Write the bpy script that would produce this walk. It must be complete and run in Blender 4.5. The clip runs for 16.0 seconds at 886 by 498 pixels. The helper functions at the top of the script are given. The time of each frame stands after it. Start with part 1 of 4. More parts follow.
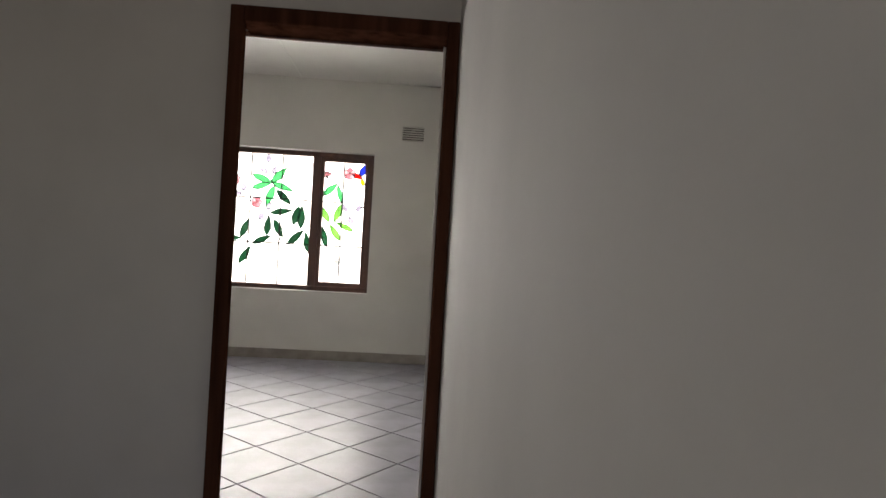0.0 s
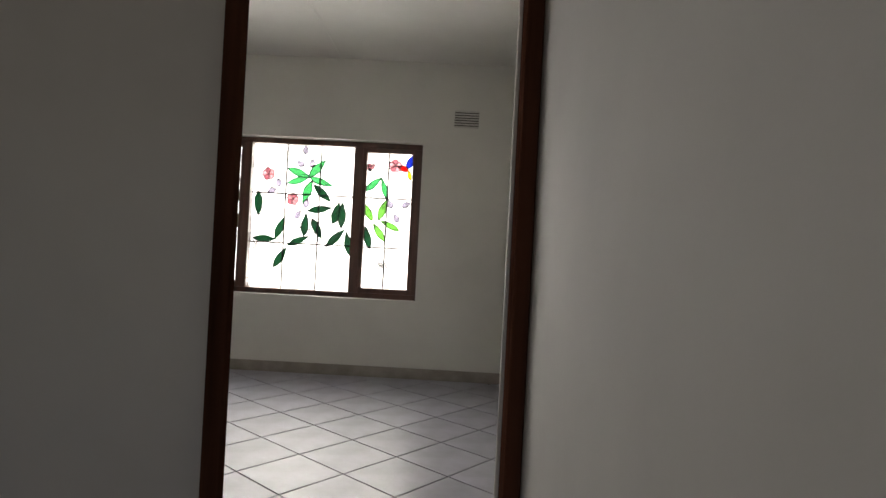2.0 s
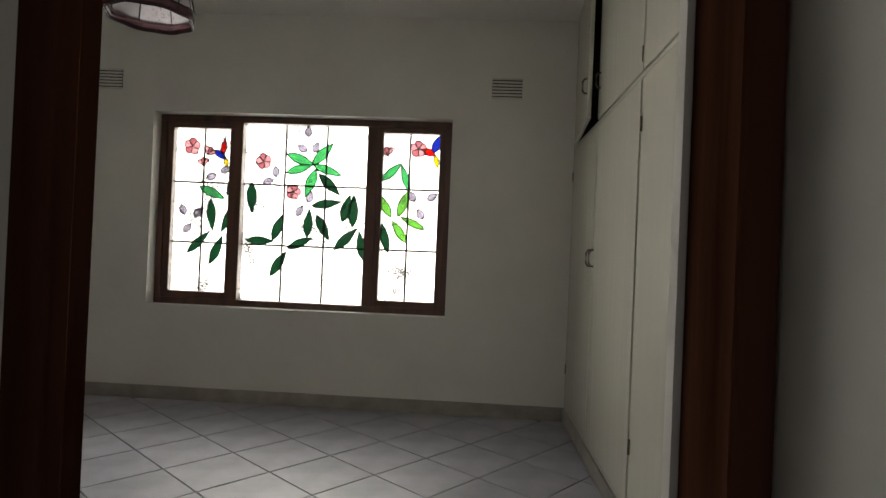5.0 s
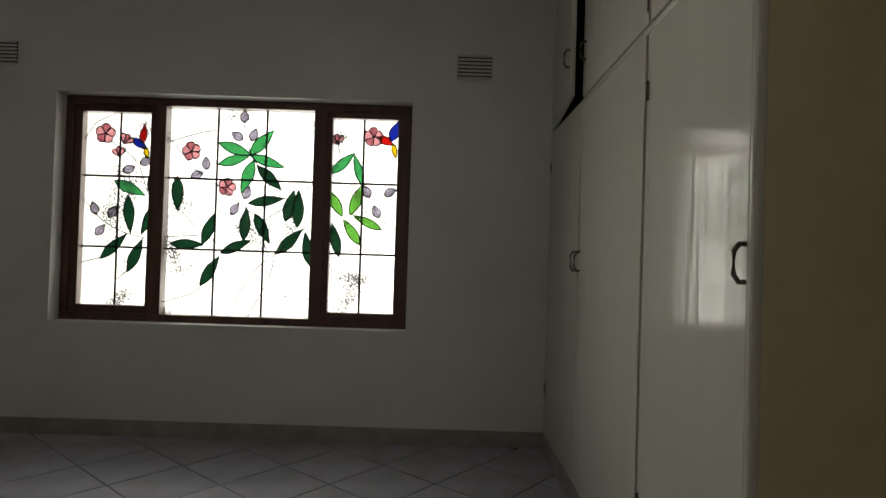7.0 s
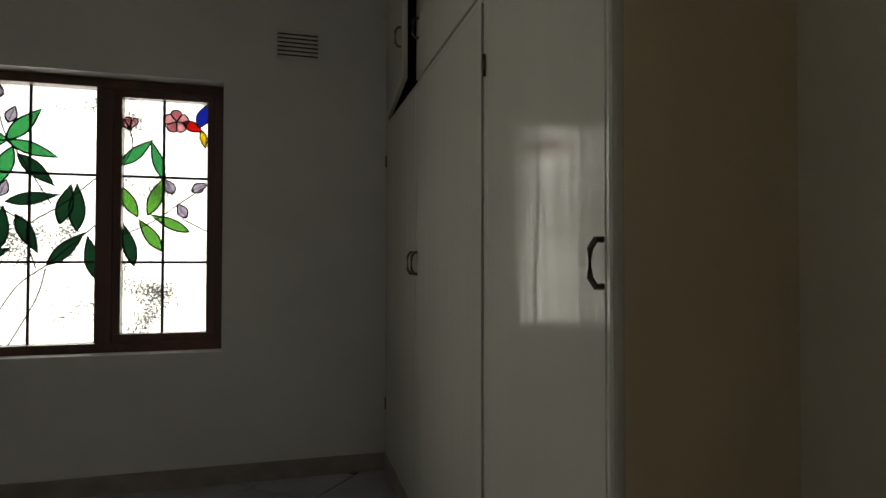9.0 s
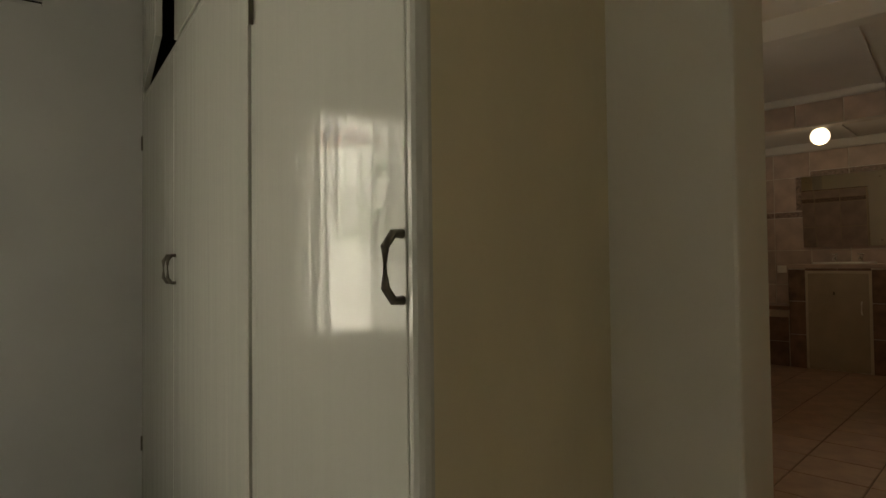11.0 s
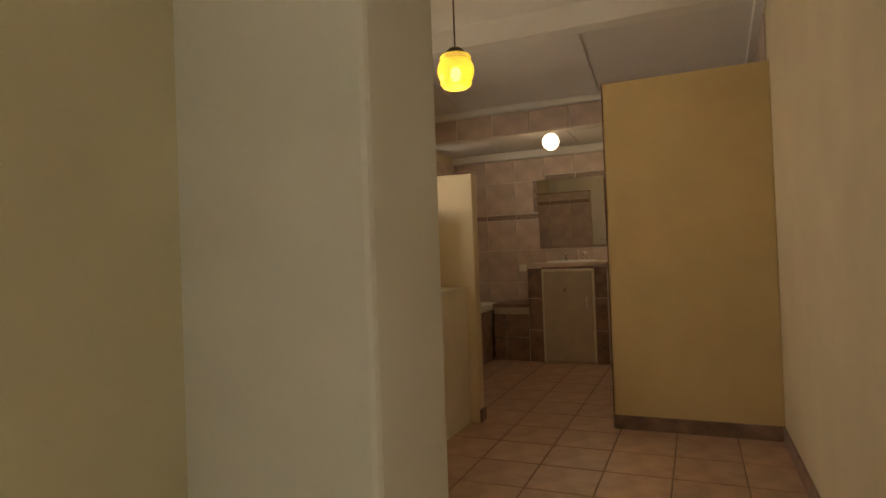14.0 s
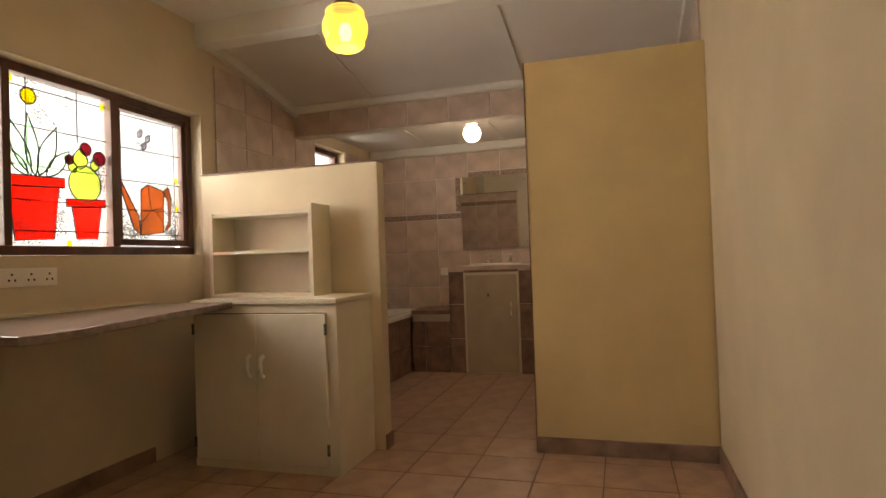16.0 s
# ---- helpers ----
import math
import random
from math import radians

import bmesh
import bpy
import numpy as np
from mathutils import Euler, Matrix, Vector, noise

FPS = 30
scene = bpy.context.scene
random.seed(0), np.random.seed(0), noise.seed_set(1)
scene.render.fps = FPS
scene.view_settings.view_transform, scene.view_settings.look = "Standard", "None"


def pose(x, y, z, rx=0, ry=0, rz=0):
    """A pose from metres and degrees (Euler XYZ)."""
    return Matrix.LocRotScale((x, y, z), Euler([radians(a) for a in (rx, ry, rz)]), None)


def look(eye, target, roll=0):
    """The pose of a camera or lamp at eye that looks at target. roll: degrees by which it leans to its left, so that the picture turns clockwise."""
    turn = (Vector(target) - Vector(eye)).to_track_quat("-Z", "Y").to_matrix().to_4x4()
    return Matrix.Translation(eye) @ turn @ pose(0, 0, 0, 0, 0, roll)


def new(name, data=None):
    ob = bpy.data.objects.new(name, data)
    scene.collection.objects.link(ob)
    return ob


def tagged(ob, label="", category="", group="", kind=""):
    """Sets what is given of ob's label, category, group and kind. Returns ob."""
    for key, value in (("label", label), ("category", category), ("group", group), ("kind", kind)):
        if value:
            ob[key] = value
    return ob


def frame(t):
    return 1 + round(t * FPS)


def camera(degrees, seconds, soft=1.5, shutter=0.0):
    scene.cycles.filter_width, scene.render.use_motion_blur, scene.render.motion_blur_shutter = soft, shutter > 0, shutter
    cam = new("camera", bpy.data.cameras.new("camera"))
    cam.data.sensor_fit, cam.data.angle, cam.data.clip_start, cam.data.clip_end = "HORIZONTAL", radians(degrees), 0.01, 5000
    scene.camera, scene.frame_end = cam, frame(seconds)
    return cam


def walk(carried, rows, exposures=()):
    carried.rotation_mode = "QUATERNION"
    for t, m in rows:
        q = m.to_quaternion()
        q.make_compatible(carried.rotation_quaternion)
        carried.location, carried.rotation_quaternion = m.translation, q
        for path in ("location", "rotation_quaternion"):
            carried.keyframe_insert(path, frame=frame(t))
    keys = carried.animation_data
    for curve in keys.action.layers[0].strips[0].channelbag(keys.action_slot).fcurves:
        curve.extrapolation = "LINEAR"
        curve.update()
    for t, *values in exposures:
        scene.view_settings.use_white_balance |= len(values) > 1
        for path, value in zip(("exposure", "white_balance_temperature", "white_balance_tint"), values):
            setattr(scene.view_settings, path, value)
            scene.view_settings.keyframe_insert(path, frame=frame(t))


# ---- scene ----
cam = camera(74.4, 16.0)
PATH = [
    (0, (0.543, -0.219, 1.122), (0.666, 1.778, 1.119), 3.3),
    (0.5, (0.551, -0.057, 1.123), (0.62, 1.942, 1.122), 3.3),
    (1, (0.517, 0.125, 1.087), (0.541, 2.125, 1.095), 3.4),
    (1.5, (0.519, 0.326, 1.092), (0.497, 2.325, 1.1), 3.0),
    (2, (0.483, 0.48, 1.076), (0.448, 2.479, 1.085), 3.0),
    (2.5, (0.477, 0.68, 1.092), (0.415, 2.679, 1.095), 2.9),
    (3, (0.48, 0.856, 1.083), (0.386, 2.854, 1.089), 2.7),
    (5.3, (0.355, 1.561, 1.068), (0.25, 3.558, 1.09), 2.4),
    (5.5, (0.357, 1.635, 1.067), (0.256, 3.632, 1.094), 2.3),
    (6, (0.355, 1.742, 1.068), (0.273, 3.74, 1.094), 2.2),
    (6.5, (0.372, 1.854, 1.076), (0.315, 3.853, 1.1), 2.0),
    (7, (0.371, 1.978, 1.078), (0.381, 3.977, 1.107), 1.8),
    (7.5, (0.389, 2.063, 1.078), (0.506, 4.059, 1.109), 1.4),
    (8, (0.399, 2.136, 1.066), (0.635, 4.121, 1.11), 1.0),
    (8.5, (0.438, 2.22, 1.07), (0.801, 4.186, 1.122), 0.7),
    (9, (0.486, 2.3, 1.089), (1.007, 4.23, 1.13), 0.1),
    (9.2, (0.51, 2.328, 1.089), (1.085, 4.243, 1.129), -0.2),
    (11.3, (0.681, 2.582, 1.09), (1.889, 4.176, 1.143), -0.8),
    (11.5, (0.711, 2.574, 1.084), (1.963, 4.133, 1.139), -1.0),
    (12, (0.785, 2.586, 1.1), (2.152, 4.045, 1.143), -1.3),
    (12.5, (0.876, 2.645, 1.099), (2.348, 3.999, 1.138), -1.4),
    (13, (0.984, 2.687, 1.09), (2.534, 3.951, 1.132), -1.8),
    (13.5, (1.152, 2.69, 1.1), (2.745, 3.899, 1.14), -2.0),
    (14, (1.25, 2.76, 1.145), (2.91, 3.874, 1.172), -2.1),
    (14.5, (1.377, 2.821, 1.116), (3.092, 3.85, 1.152), -1.9),
    (15, (1.486, 2.851, 1.126), (3.239, 3.813, 1.158), -2.1),
    (15.5, (1.632, 2.869, 1.121), (3.402, 3.799, 1.155), -2.2),
    (16, (1.787, 2.89, 1.118), (3.564, 3.808, 1.152), -2.0),
]
EXPO = ((0, 1.1, 6900, 21), (1.5, 0.82, 6900, 20), (3.0, 0.55, 6900, 18), (5.5, 0.1, 7000, 16), (7.0, -0.45, 6950, 15), (9.2, -0.85, 7000, 15),
        (11.3, 0.35, 8000, 12), (12.5, 0.85, 8000, 12), (14.0, 1.4, 8500, 15), (16.0, 1.98, 7600, 18))
walk(cam, [(t, look(e, g, r)) for t, e, g, r in PATH], EXPO)

# ---- world, sun, large lights ----
world = bpy.data.worlds.new("world")
scene.world = world
world.use_nodes = True
wn = world.node_tree
sky = wn.nodes.new("ShaderNodeTexSky")
sky.sky_type = 'NISHITA'
sky.sun_disc = False
sky.sun_elevation, sky.sun_rotation = radians(53), radians(265)
wn.links.new(sky.outputs[0], wn.nodes["Background"].inputs[0])
wn.nodes["Background"].inputs[1].default_value = 0.12
sun = new("sun", bpy.data.lights.new("sun", 'SUN'))
sun.data.energy, sun.data.angle, sun.data.color = 2.0, radians(2), (1, 0.96, 0.9)
sun.matrix_world = look((0, 0, 0), (0.6, -0.05, -0.8))

# bath wing: its own square frame, turned against the bedroom
WING = pose(5.160, 3.038, 0, 0, 0, 10.5)


def area(name, m, sx, sy, watts, color):
    li = bpy.data.lights.new(name, 'AREA')
    li.shape, li.size, li.size_y, li.energy, li.color = 'RECTANGLE', sx, sy, watts, color
    ob = new(name, li)
    ob.matrix_world = m
    return ob


# daylight standing outside each window; the corridor lamp is added fill, no window known
day = area("daylight_bedroom", pose(-0.85, 5.95, 1.33, -90, 0, 0), 3.4, 2.4, 84, (0.97, 1, 0.96))
day.data.spread = radians(125)
area("daylight_study", WING @ pose(-0.95, 3.85, 2.2, -62, 0, 0), 3.0, 1.6, 11, (1, 0.98, 0.94))
area("corridor_fill", pose(0.15, -2.9, 1.5, 90, 0, 0), 1.2, 1.5, 6.3, (1, 0.98, 0.95))
area("daylight_bath", WING @ pose(1.75, 3.6, 2.1, -90, 0, 0), 0.8, 0.6, 3, (1, 0.98, 0.94))


def bulb(name, m, watts, color, r):
    li = bpy.data.lights.new(name, 'POINT')
    li.energy, li.color, li.shadow_soft_size = watts, color, r
    ob = new(name, li)
    ob.matrix_world = m


bulb("pendant_bulb", WING @ pose(-1.19, 1.50, 1.90), 0.9, (1, 0.62, 0.25), 0.04)
bulb("globe_bulb", WING @ pose(1.456, 1.628, 2.05), 1.5, (1, 0.80, 0.55), 0.05)


# ---- materials ----
def mat(name, color, rough=0.6, metal=0.0, var=0.08, scale=6.0, bump=0.05, bscale=60.0, dark=None, coat=0.0, rnd=0.0):
    m = bpy.data.materials.new(name)
    m.use_nodes = True
    nt = m.node_tree
    p = nt.nodes["Principled BSDF"]
    tc = nt.nodes.new("ShaderNodeTexCoord")
    n1 = nt.nodes.new("ShaderNodeTexNoise")
    n1.inputs["Scale"].default_value, n1.inputs["Detail"].default_value = scale, 6
    nt.links.new(tc.outputs["Object"], n1.inputs["Vector"])
    ramp = nt.nodes.new("ShaderNodeValToRGB")
    lo = dark or tuple(c * (1 - 2 * var) for c in color)
    hi = tuple(min(1, c * (1 + var)) for c in color)
    ramp.color_ramp.elements[0].color, ramp.color_ramp.elements[0].position = (*lo, 1), 0.3
    ramp.color_ramp.elements[1].color, ramp.color_ramp.elements[1].position = (*hi, 1), 0.68
    nt.links.new(n1.outputs[0], ramp.inputs[0])
    out = ramp.outputs[0]
    if rnd:
        oi = nt.nodes.new("ShaderNodeObjectInfo")
        hsv = nt.nodes.new("ShaderNodeHueSaturation")
        mr = nt.nodes.new("ShaderNodeMapRange")
        mr.inputs[3].default_value, mr.inputs[4].default_value = 1 - rnd, 1 + rnd
        nt.links.new(oi.outputs["Random"], mr.inputs[0])
        nt.links.new(mr.outputs[0], hsv.inputs["Value"])
        nt.links.new(out, hsv.inputs["Color"])
        out = hsv.outputs[0]
    nt.links.new(out, p.inputs["Base Color"])
    p.inputs["Roughness"].default_value, p.inputs["Metallic"].default_value = rough, metal
    p.inputs["Coat Weight"].default_value = coat
    n2 = nt.nodes.new("ShaderNodeTexNoise")
    n2.inputs["Scale"].default_value, n2.inputs["Detail"].default_value = bscale, 4
    nt.links.new(tc.outputs["Object"], n2.inputs["Vector"])
    b = nt.nodes.new("ShaderNodeBump")
    b.inputs["Strength"].default_value, b.inputs["Distance"].default_value = bump, 0.01
    nt.links.new(n2.outputs[0], b.inputs["Height"])
    nt.links.new(b.outputs[0], p.inputs["Normal"])
    return m


def stretched(m, sx, sy, sz):
    """Stretch a material's noise along an axis, as in grain or brush strokes."""
    nt = m.node_tree
    tc = [n for n in nt.nodes if n.type == 'TEX_COORD'][0]
    for n in [n for n in nt.nodes if n.type == 'TEX_NOISE']:
        mp = nt.nodes.new("ShaderNodeMapping")
        mp.inputs["Scale"].default_value = (sx, sy, sz)
        nt.links.new(tc.outputs["Object"], mp.inputs["Vector"])
        nt.links.new(mp.outputs[0], n.inputs["Vector"])
    return m


def glass(name, color, clear=0.75, low=0.55, p0=0.74, p1=0.90):
    """Leaded art glass: tinted see-through with a milky part."""
    m = bpy.data.materials.new(name)
    m.use_nodes = True
    nt = m.node_tree
    nt.nodes.remove(nt.nodes["Principled BSDF"])
    out = nt.nodes["Material Output"]
    tr, df = nt.nodes.new("ShaderNodeBsdfTransparent"), nt.nodes.new("ShaderNodeBsdfTranslucent")
    gl = nt.nodes.new("ShaderNodeBsdfGlossy")
    gl.inputs["Roughness"].default_value = 0.12
    tc, n = nt.nodes.new("ShaderNodeTexCoord"), nt.nodes.new("ShaderNodeTexNoise")
    n.inputs["Scale"].default_value, n.inputs["Detail"].default_value = 95, 6
    big, add = nt.nodes.new("ShaderNodeTexNoise"), nt.nodes.new("ShaderNodeMath")
    big.inputs["Scale"].default_value, big.inputs["Detail"].default_value = 3.6, 3
    nt.links.new(tc.outputs["Object"], n.inputs["Vector"])
    nt.links.new(tc.outputs["Object"], big.inputs["Vector"])
    nt.links.new(n.outputs[0], add.inputs[0])
    nt.links.new(big.outputs[0], add.inputs[1])
    ramp = nt.nodes.new("ShaderNodeValToRGB")
    ramp.color_ramp.elements[0].color = (*[c * low for c in color], 1)
    ramp.color_ramp.elements[0].position = p0
    ramp.color_ramp.elements[1].color, ramp.color_ramp.elements[1].position = (*color, 1), p1
    nt.links.new(add.outputs[0], ramp.inputs[0])
    nt.links.new(ramp.outputs[0], tr.inputs[0])
    nt.links.new(ramp.outputs[0], df.inputs[0])
    m1, m2 = nt.nodes.new("ShaderNodeMixShader"), nt.nodes.new("ShaderNodeMixShader")
    m1.inputs[0].default_value = 1 - clear
    nt.links.new(tr.outputs[0], m1.inputs[1])
    nt.links.new(df.outputs[0], m1.inputs[2])
    m2.inputs[0].default_value = 0.04
    nt.links.new(m1.outputs[0], m2.inputs[1])
    nt.links.new(gl.outputs[0], m2.inputs[2])
    nt.links.new(m2.outputs[0], out.inputs[0])
    return m


def glow(name, color, strength):
    m = bpy.data.materials.new(name)
    m.use_nodes = True
    p = m.node_tree.nodes["Principled BSDF"]
    p.inputs["Base Color"].default_value = (*color, 1)
    p.inputs["Emission Color"].default_value = (*color, 1)
    p.inputs["Emission Strength"].default_value = strength
    p.inputs["Roughness"].default_value = 0.25
    return m


def glow_backdrop(name, lo, hi, strength):
    """Glowing backdrop for the bright distance outside a window, dimmer towards -x."""
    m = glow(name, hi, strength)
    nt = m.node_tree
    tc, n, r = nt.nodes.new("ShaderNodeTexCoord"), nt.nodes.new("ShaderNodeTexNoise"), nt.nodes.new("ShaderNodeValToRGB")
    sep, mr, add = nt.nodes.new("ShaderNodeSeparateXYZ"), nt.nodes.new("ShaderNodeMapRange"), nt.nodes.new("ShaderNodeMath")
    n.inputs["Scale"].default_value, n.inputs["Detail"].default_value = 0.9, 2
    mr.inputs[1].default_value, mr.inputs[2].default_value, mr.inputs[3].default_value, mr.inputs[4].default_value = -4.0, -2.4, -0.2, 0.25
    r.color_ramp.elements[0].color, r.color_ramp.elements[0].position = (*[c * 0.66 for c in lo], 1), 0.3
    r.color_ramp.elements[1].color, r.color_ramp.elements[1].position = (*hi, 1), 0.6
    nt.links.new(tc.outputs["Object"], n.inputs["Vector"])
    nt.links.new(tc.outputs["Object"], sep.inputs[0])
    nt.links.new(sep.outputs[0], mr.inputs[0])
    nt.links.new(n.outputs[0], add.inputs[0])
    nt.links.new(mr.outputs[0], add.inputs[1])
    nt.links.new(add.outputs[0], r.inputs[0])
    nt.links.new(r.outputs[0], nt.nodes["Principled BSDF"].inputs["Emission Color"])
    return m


def ribbed_glow(name, color):
    """Lit ribbed glass: bands of stronger and weaker glow, the bulb showing through."""
    m = bpy.data.materials.new(name)
    m.use_nodes = True
    nt = m.node_tree
    p = nt.nodes["Principled BSDF"]
    tc, wv, mr = nt.nodes.new("ShaderNodeTexCoord"), nt.nodes.new("ShaderNodeTexWave"), nt.nodes.new("ShaderNodeMapRange")
    wv.bands_direction = 'Z'
    wv.inputs["Scale"].default_value, wv.inputs["Distortion"].default_value, wv.inputs["Detail"].default_value = 26, 1.2, 2
    nt.links.new(tc.outputs["Object"], wv.inputs["Vector"])
    nt.links.new(wv.outputs["Fac"], mr.inputs[0])
    mr.inputs[3].default_value, mr.inputs[4].default_value = 0.08, 0.34
    nt.links.new(mr.outputs[0], p.inputs["Emission Strength"])
    p.inputs["Base Color"].default_value = p.inputs["Emission Color"].default_value = (*color, 1)
    p.inputs["Roughness"].default_value = 0.15
    tr, mx = nt.nodes.new("ShaderNodeBsdfTransparent"), nt.nodes.new("ShaderNodeMixShader")
    tr.inputs[0].default_value = (1, 0.8, 0.2, 1)
    mx.inputs[0].default_value = 0.62
    nt.links.new(tr.outputs[0], mx.inputs[1])
    nt.links.new(p.outputs[0], mx.inputs[2])
    nt.links.new(mx.outputs[0], nt.nodes["Material Output"].inputs[0])
    return m


M_WALL = mat("white_plaster", (0.65, 0.64, 0.60), 0.85, 0, 0.03, 2.5, 0.04, 60)
M_CEIL = mat("ceiling_paint", (0.76, 0.75, 0.72), 0.7, 0, 0.03, 2, 0.05, 30)
M_CREAM = mat("cream_plaster", (0.67, 0.57, 0.41), 0.6, 0, 0.04, 2.5, 0.05, 60)
M_PALE = mat("pale_cream_plaster", (0.80, 0.77, 0.68), 0.6, 0, 0.03, 2.5, 0.05, 60)
M_YELLOW = mat("yellow_plaster", (0.63, 0.475, 0.245), 0.6, 0, 0.05, 2.5, 0.05, 60)
M_GLOSS = stretched(mat("gloss_enamel", (0.60, 0.59, 0.51), 0.12, 0, 0.03, 3, 0.19, 17), 1, 1, 0.07)
M_GLOSS.node_tree.nodes["Principled BSDF"].inputs["Specular IOR Level"].default_value = 0.19
M_END = mat("beige_enamel", (0.74, 0.66, 0.45), 0.38, 0, 0.04, 3, 0.08, 40)
M_CUP = mat("cream_enamel", (0.74, 0.68, 0.55), 0.4, 0, 0.04, 4, 0.08, 40)
M_WOOD = stretched(mat("dark_varnished_wood", (0.095, 0.036, 0.022), 0.45, 0, 0.3, 14, 0.15, 50), 1, 1, 0.07)
M_JAMB = stretched(mat("brown_varnished_wood", (0.075, 0.031, 0.019), 0.9, 0, 0.3, 14, 0.03, 50), 1, 1, 0.07)
M_JAMB.node_tree.nodes["Principled BSDF"].inputs["Specular IOR Level"].default_value = 0.0
# near-black colour holds the shade of hollows, gaps and socket holes
M_DARK = mat("painted_hollow_shade", (0.03, 0.022, 0.018), 0.8)
M_METAL = mat("dark_bronze", (0.16, 0.14, 0.11), 0.35, 0.8, 0.2, 30)
M_CHROME = mat("chrome", (0.75, 0.74, 0.72), 0.12, 1.0, 0.04, 30, 0.01)
M_FTILE = mat("grey_floor_tile", (0.40, 0.40, 0.46), 0.38, 0, 0.10, 5, 0.05, 30, rnd=0.06)
M_GROUT = mat("dark_grout", (0.15, 0.145, 0.145), 0.9)
M_SKIRT = mat("grey_skirting_tile", (0.30, 0.27, 0.24), 0.4, 0, 0.12, 9)
M_TERRA = mat("terracotta_tile", (0.43, 0.28, 0.20), 0.34, 0, 0.16, 7, 0.06, 40, dark=(0.32, 0.20, 0.14), rnd=0.08)
M_TGROUT = mat("brown_grout", (0.25, 0.18, 0.14), 0.9)
M_BTILE = mat("marbled_wall_tile", (0.60, 0.48, 0.42), 0.3, 0, 0.16, 5, 0.06, 40, dark=(0.47, 0.37, 0.32), rnd=0.07)
M_BDARK = mat("brown_wall_tile", (0.27, 0.17, 0.13), 0.35, 0, 0.2, 9, 0.06, 40, dark=(0.15, 0.095, 0.07), rnd=0.1)
M_BORDER = mat("patterned_border_tile", (0.33, 0.24, 0.20), 0.4, 0, 0.4, 40, 0.3, 60, dark=(0.14, 0.10, 0.08))
M_LGROUT = mat("pale_grout", (0.78, 0.73, 0.66), 0.9)
M_DESK = mat("laminate_worktop", (0.27, 0.205, 0.18), 0.24, 0, 0.15, 25, 0.03, 80)
M_VDOOR = mat("fawn_enamel", (0.50, 0.42, 0.31), 0.45, 0, 0.06, 5, 0.08, 40)
M_PORC = mat("white_porcelain", (0.80, 0.78, 0.74), 0.12, 0, 0.02, 5, 0.0)
M_PLAST = mat("white_plastic", (0.88, 0.86, 0.80), 0.4, 0, 0.02)
M_LEAD = mat("black_lead", (0.018, 0.018, 0.02), 0.6, 0.3)
M_VENT = mat("vent_paint", (0.60, 0.59, 0.55), 0.6)
M_MIRROR = mat("mirror_glass", (0.86, 0.87, 0.86), 0.02, 1.0, 0.0, 3, 0.0)
G_CLEAR = glass("rippled_clear_glass", (0.97, 0.98, 0.96), 0.93, 0.2, 0.74, 0.90)
G_DARK = glass("dark_green_glass", (0.009, 0.085, 0.036))
G_MID = glass("green_glass", (0.09, 0.39, 0.18))
G_LIME = glass("lime_glass", (0.2, 0.43, 0.12))
G_PINK = glass("pink_glass", (0.42, 0.20, 0.23))
G_ROSE = glass("rose_glass", (0.56, 0.34, 0.36))
G_GREY = glass("grey_glass", (0.42, 0.395, 0.46))
G_RED = glass("red_glass", (0.5, 0.02, 0.012))
G_BLUE = glass("blue_glass", (0.02, 0.055, 0.38))
G_YEL = glass("yellow_glass", (0.85, 0.72, 0.03))
G_GOLD = glass("gold_glass", (0.62, 0.5, 0.02))
G_POT = glass("scarlet_glass", (0.80, 0.03, 0.015))
G_PALE = glass("pale_green_glass", (0.64, 0.86, 0.68))
G_CACT = glass("yellow_green_glass", (0.60, 0.74, 0.16))
G_WINE = glass("wine_glass", (0.25, 0.015, 0.03))
G_AMB = glass("amber_glass", (0.43, 0.135, 0.03))
G_SHADE = glass("milky_shade_glass", (0.62, 0.58, 0.62), 0.3)
G_MAUVE = glass("mauve_shade_glass", (0.12, 0.06, 0.07), 0.3)


# ---- building helpers ----
def box(bm, x0, x1, y0, y1, z0, z1, bev=0.0):
    r = bmesh.ops.create_cube(bm, size=1, matrix=Matrix.LocRotScale(((x0 + x1) / 2, (y0 + y1) / 2, (z0 + z1) / 2), None, (x1 - x0, y1 - y0, z1 - z0)))
    if bev:
        edges = list({e for v in r["verts"] for e in v.link_edges})
        bmesh.ops.bevel(bm, geom=edges, offset=bev, segments=2, affect='EDGES', profile=0.5)
    return bm


def bx(*a):
    return box(bmesh.new(), *a)


def mesh_of(name, bm, material, smooth=False):
    me = bpy.data.meshes.new(name)
    bmesh.ops.recalc_face_normals(bm, faces=bm.faces)
    bm.to_mesh(me)
    bm.free()
    me.materials.append(material)
    if smooth:
        for f in me.polygons:
            f.use_smooth = True
    return me


def part(name, bm, material, parent=None, label="", m=None, smooth=False):
    ob = new(name, mesh_of(name, bm, material, smooth))
    if m is not None:
        ob.matrix_basis = m
    ob.parent = parent
    if label:
        tagged(ob, label)
    return ob


def thing(name, m, label, category, group=""):
    e = new(name)
    e.empty_display_size = 0.1
    e.matrix_basis = m
    return tagged(e, label, category, group)


def structure(name, bm, material, label, m=None):
    return tagged(part(name, bm, material, None, "", m), label, name.rstrip("_0123456789").split("_")[0], "", "structure")


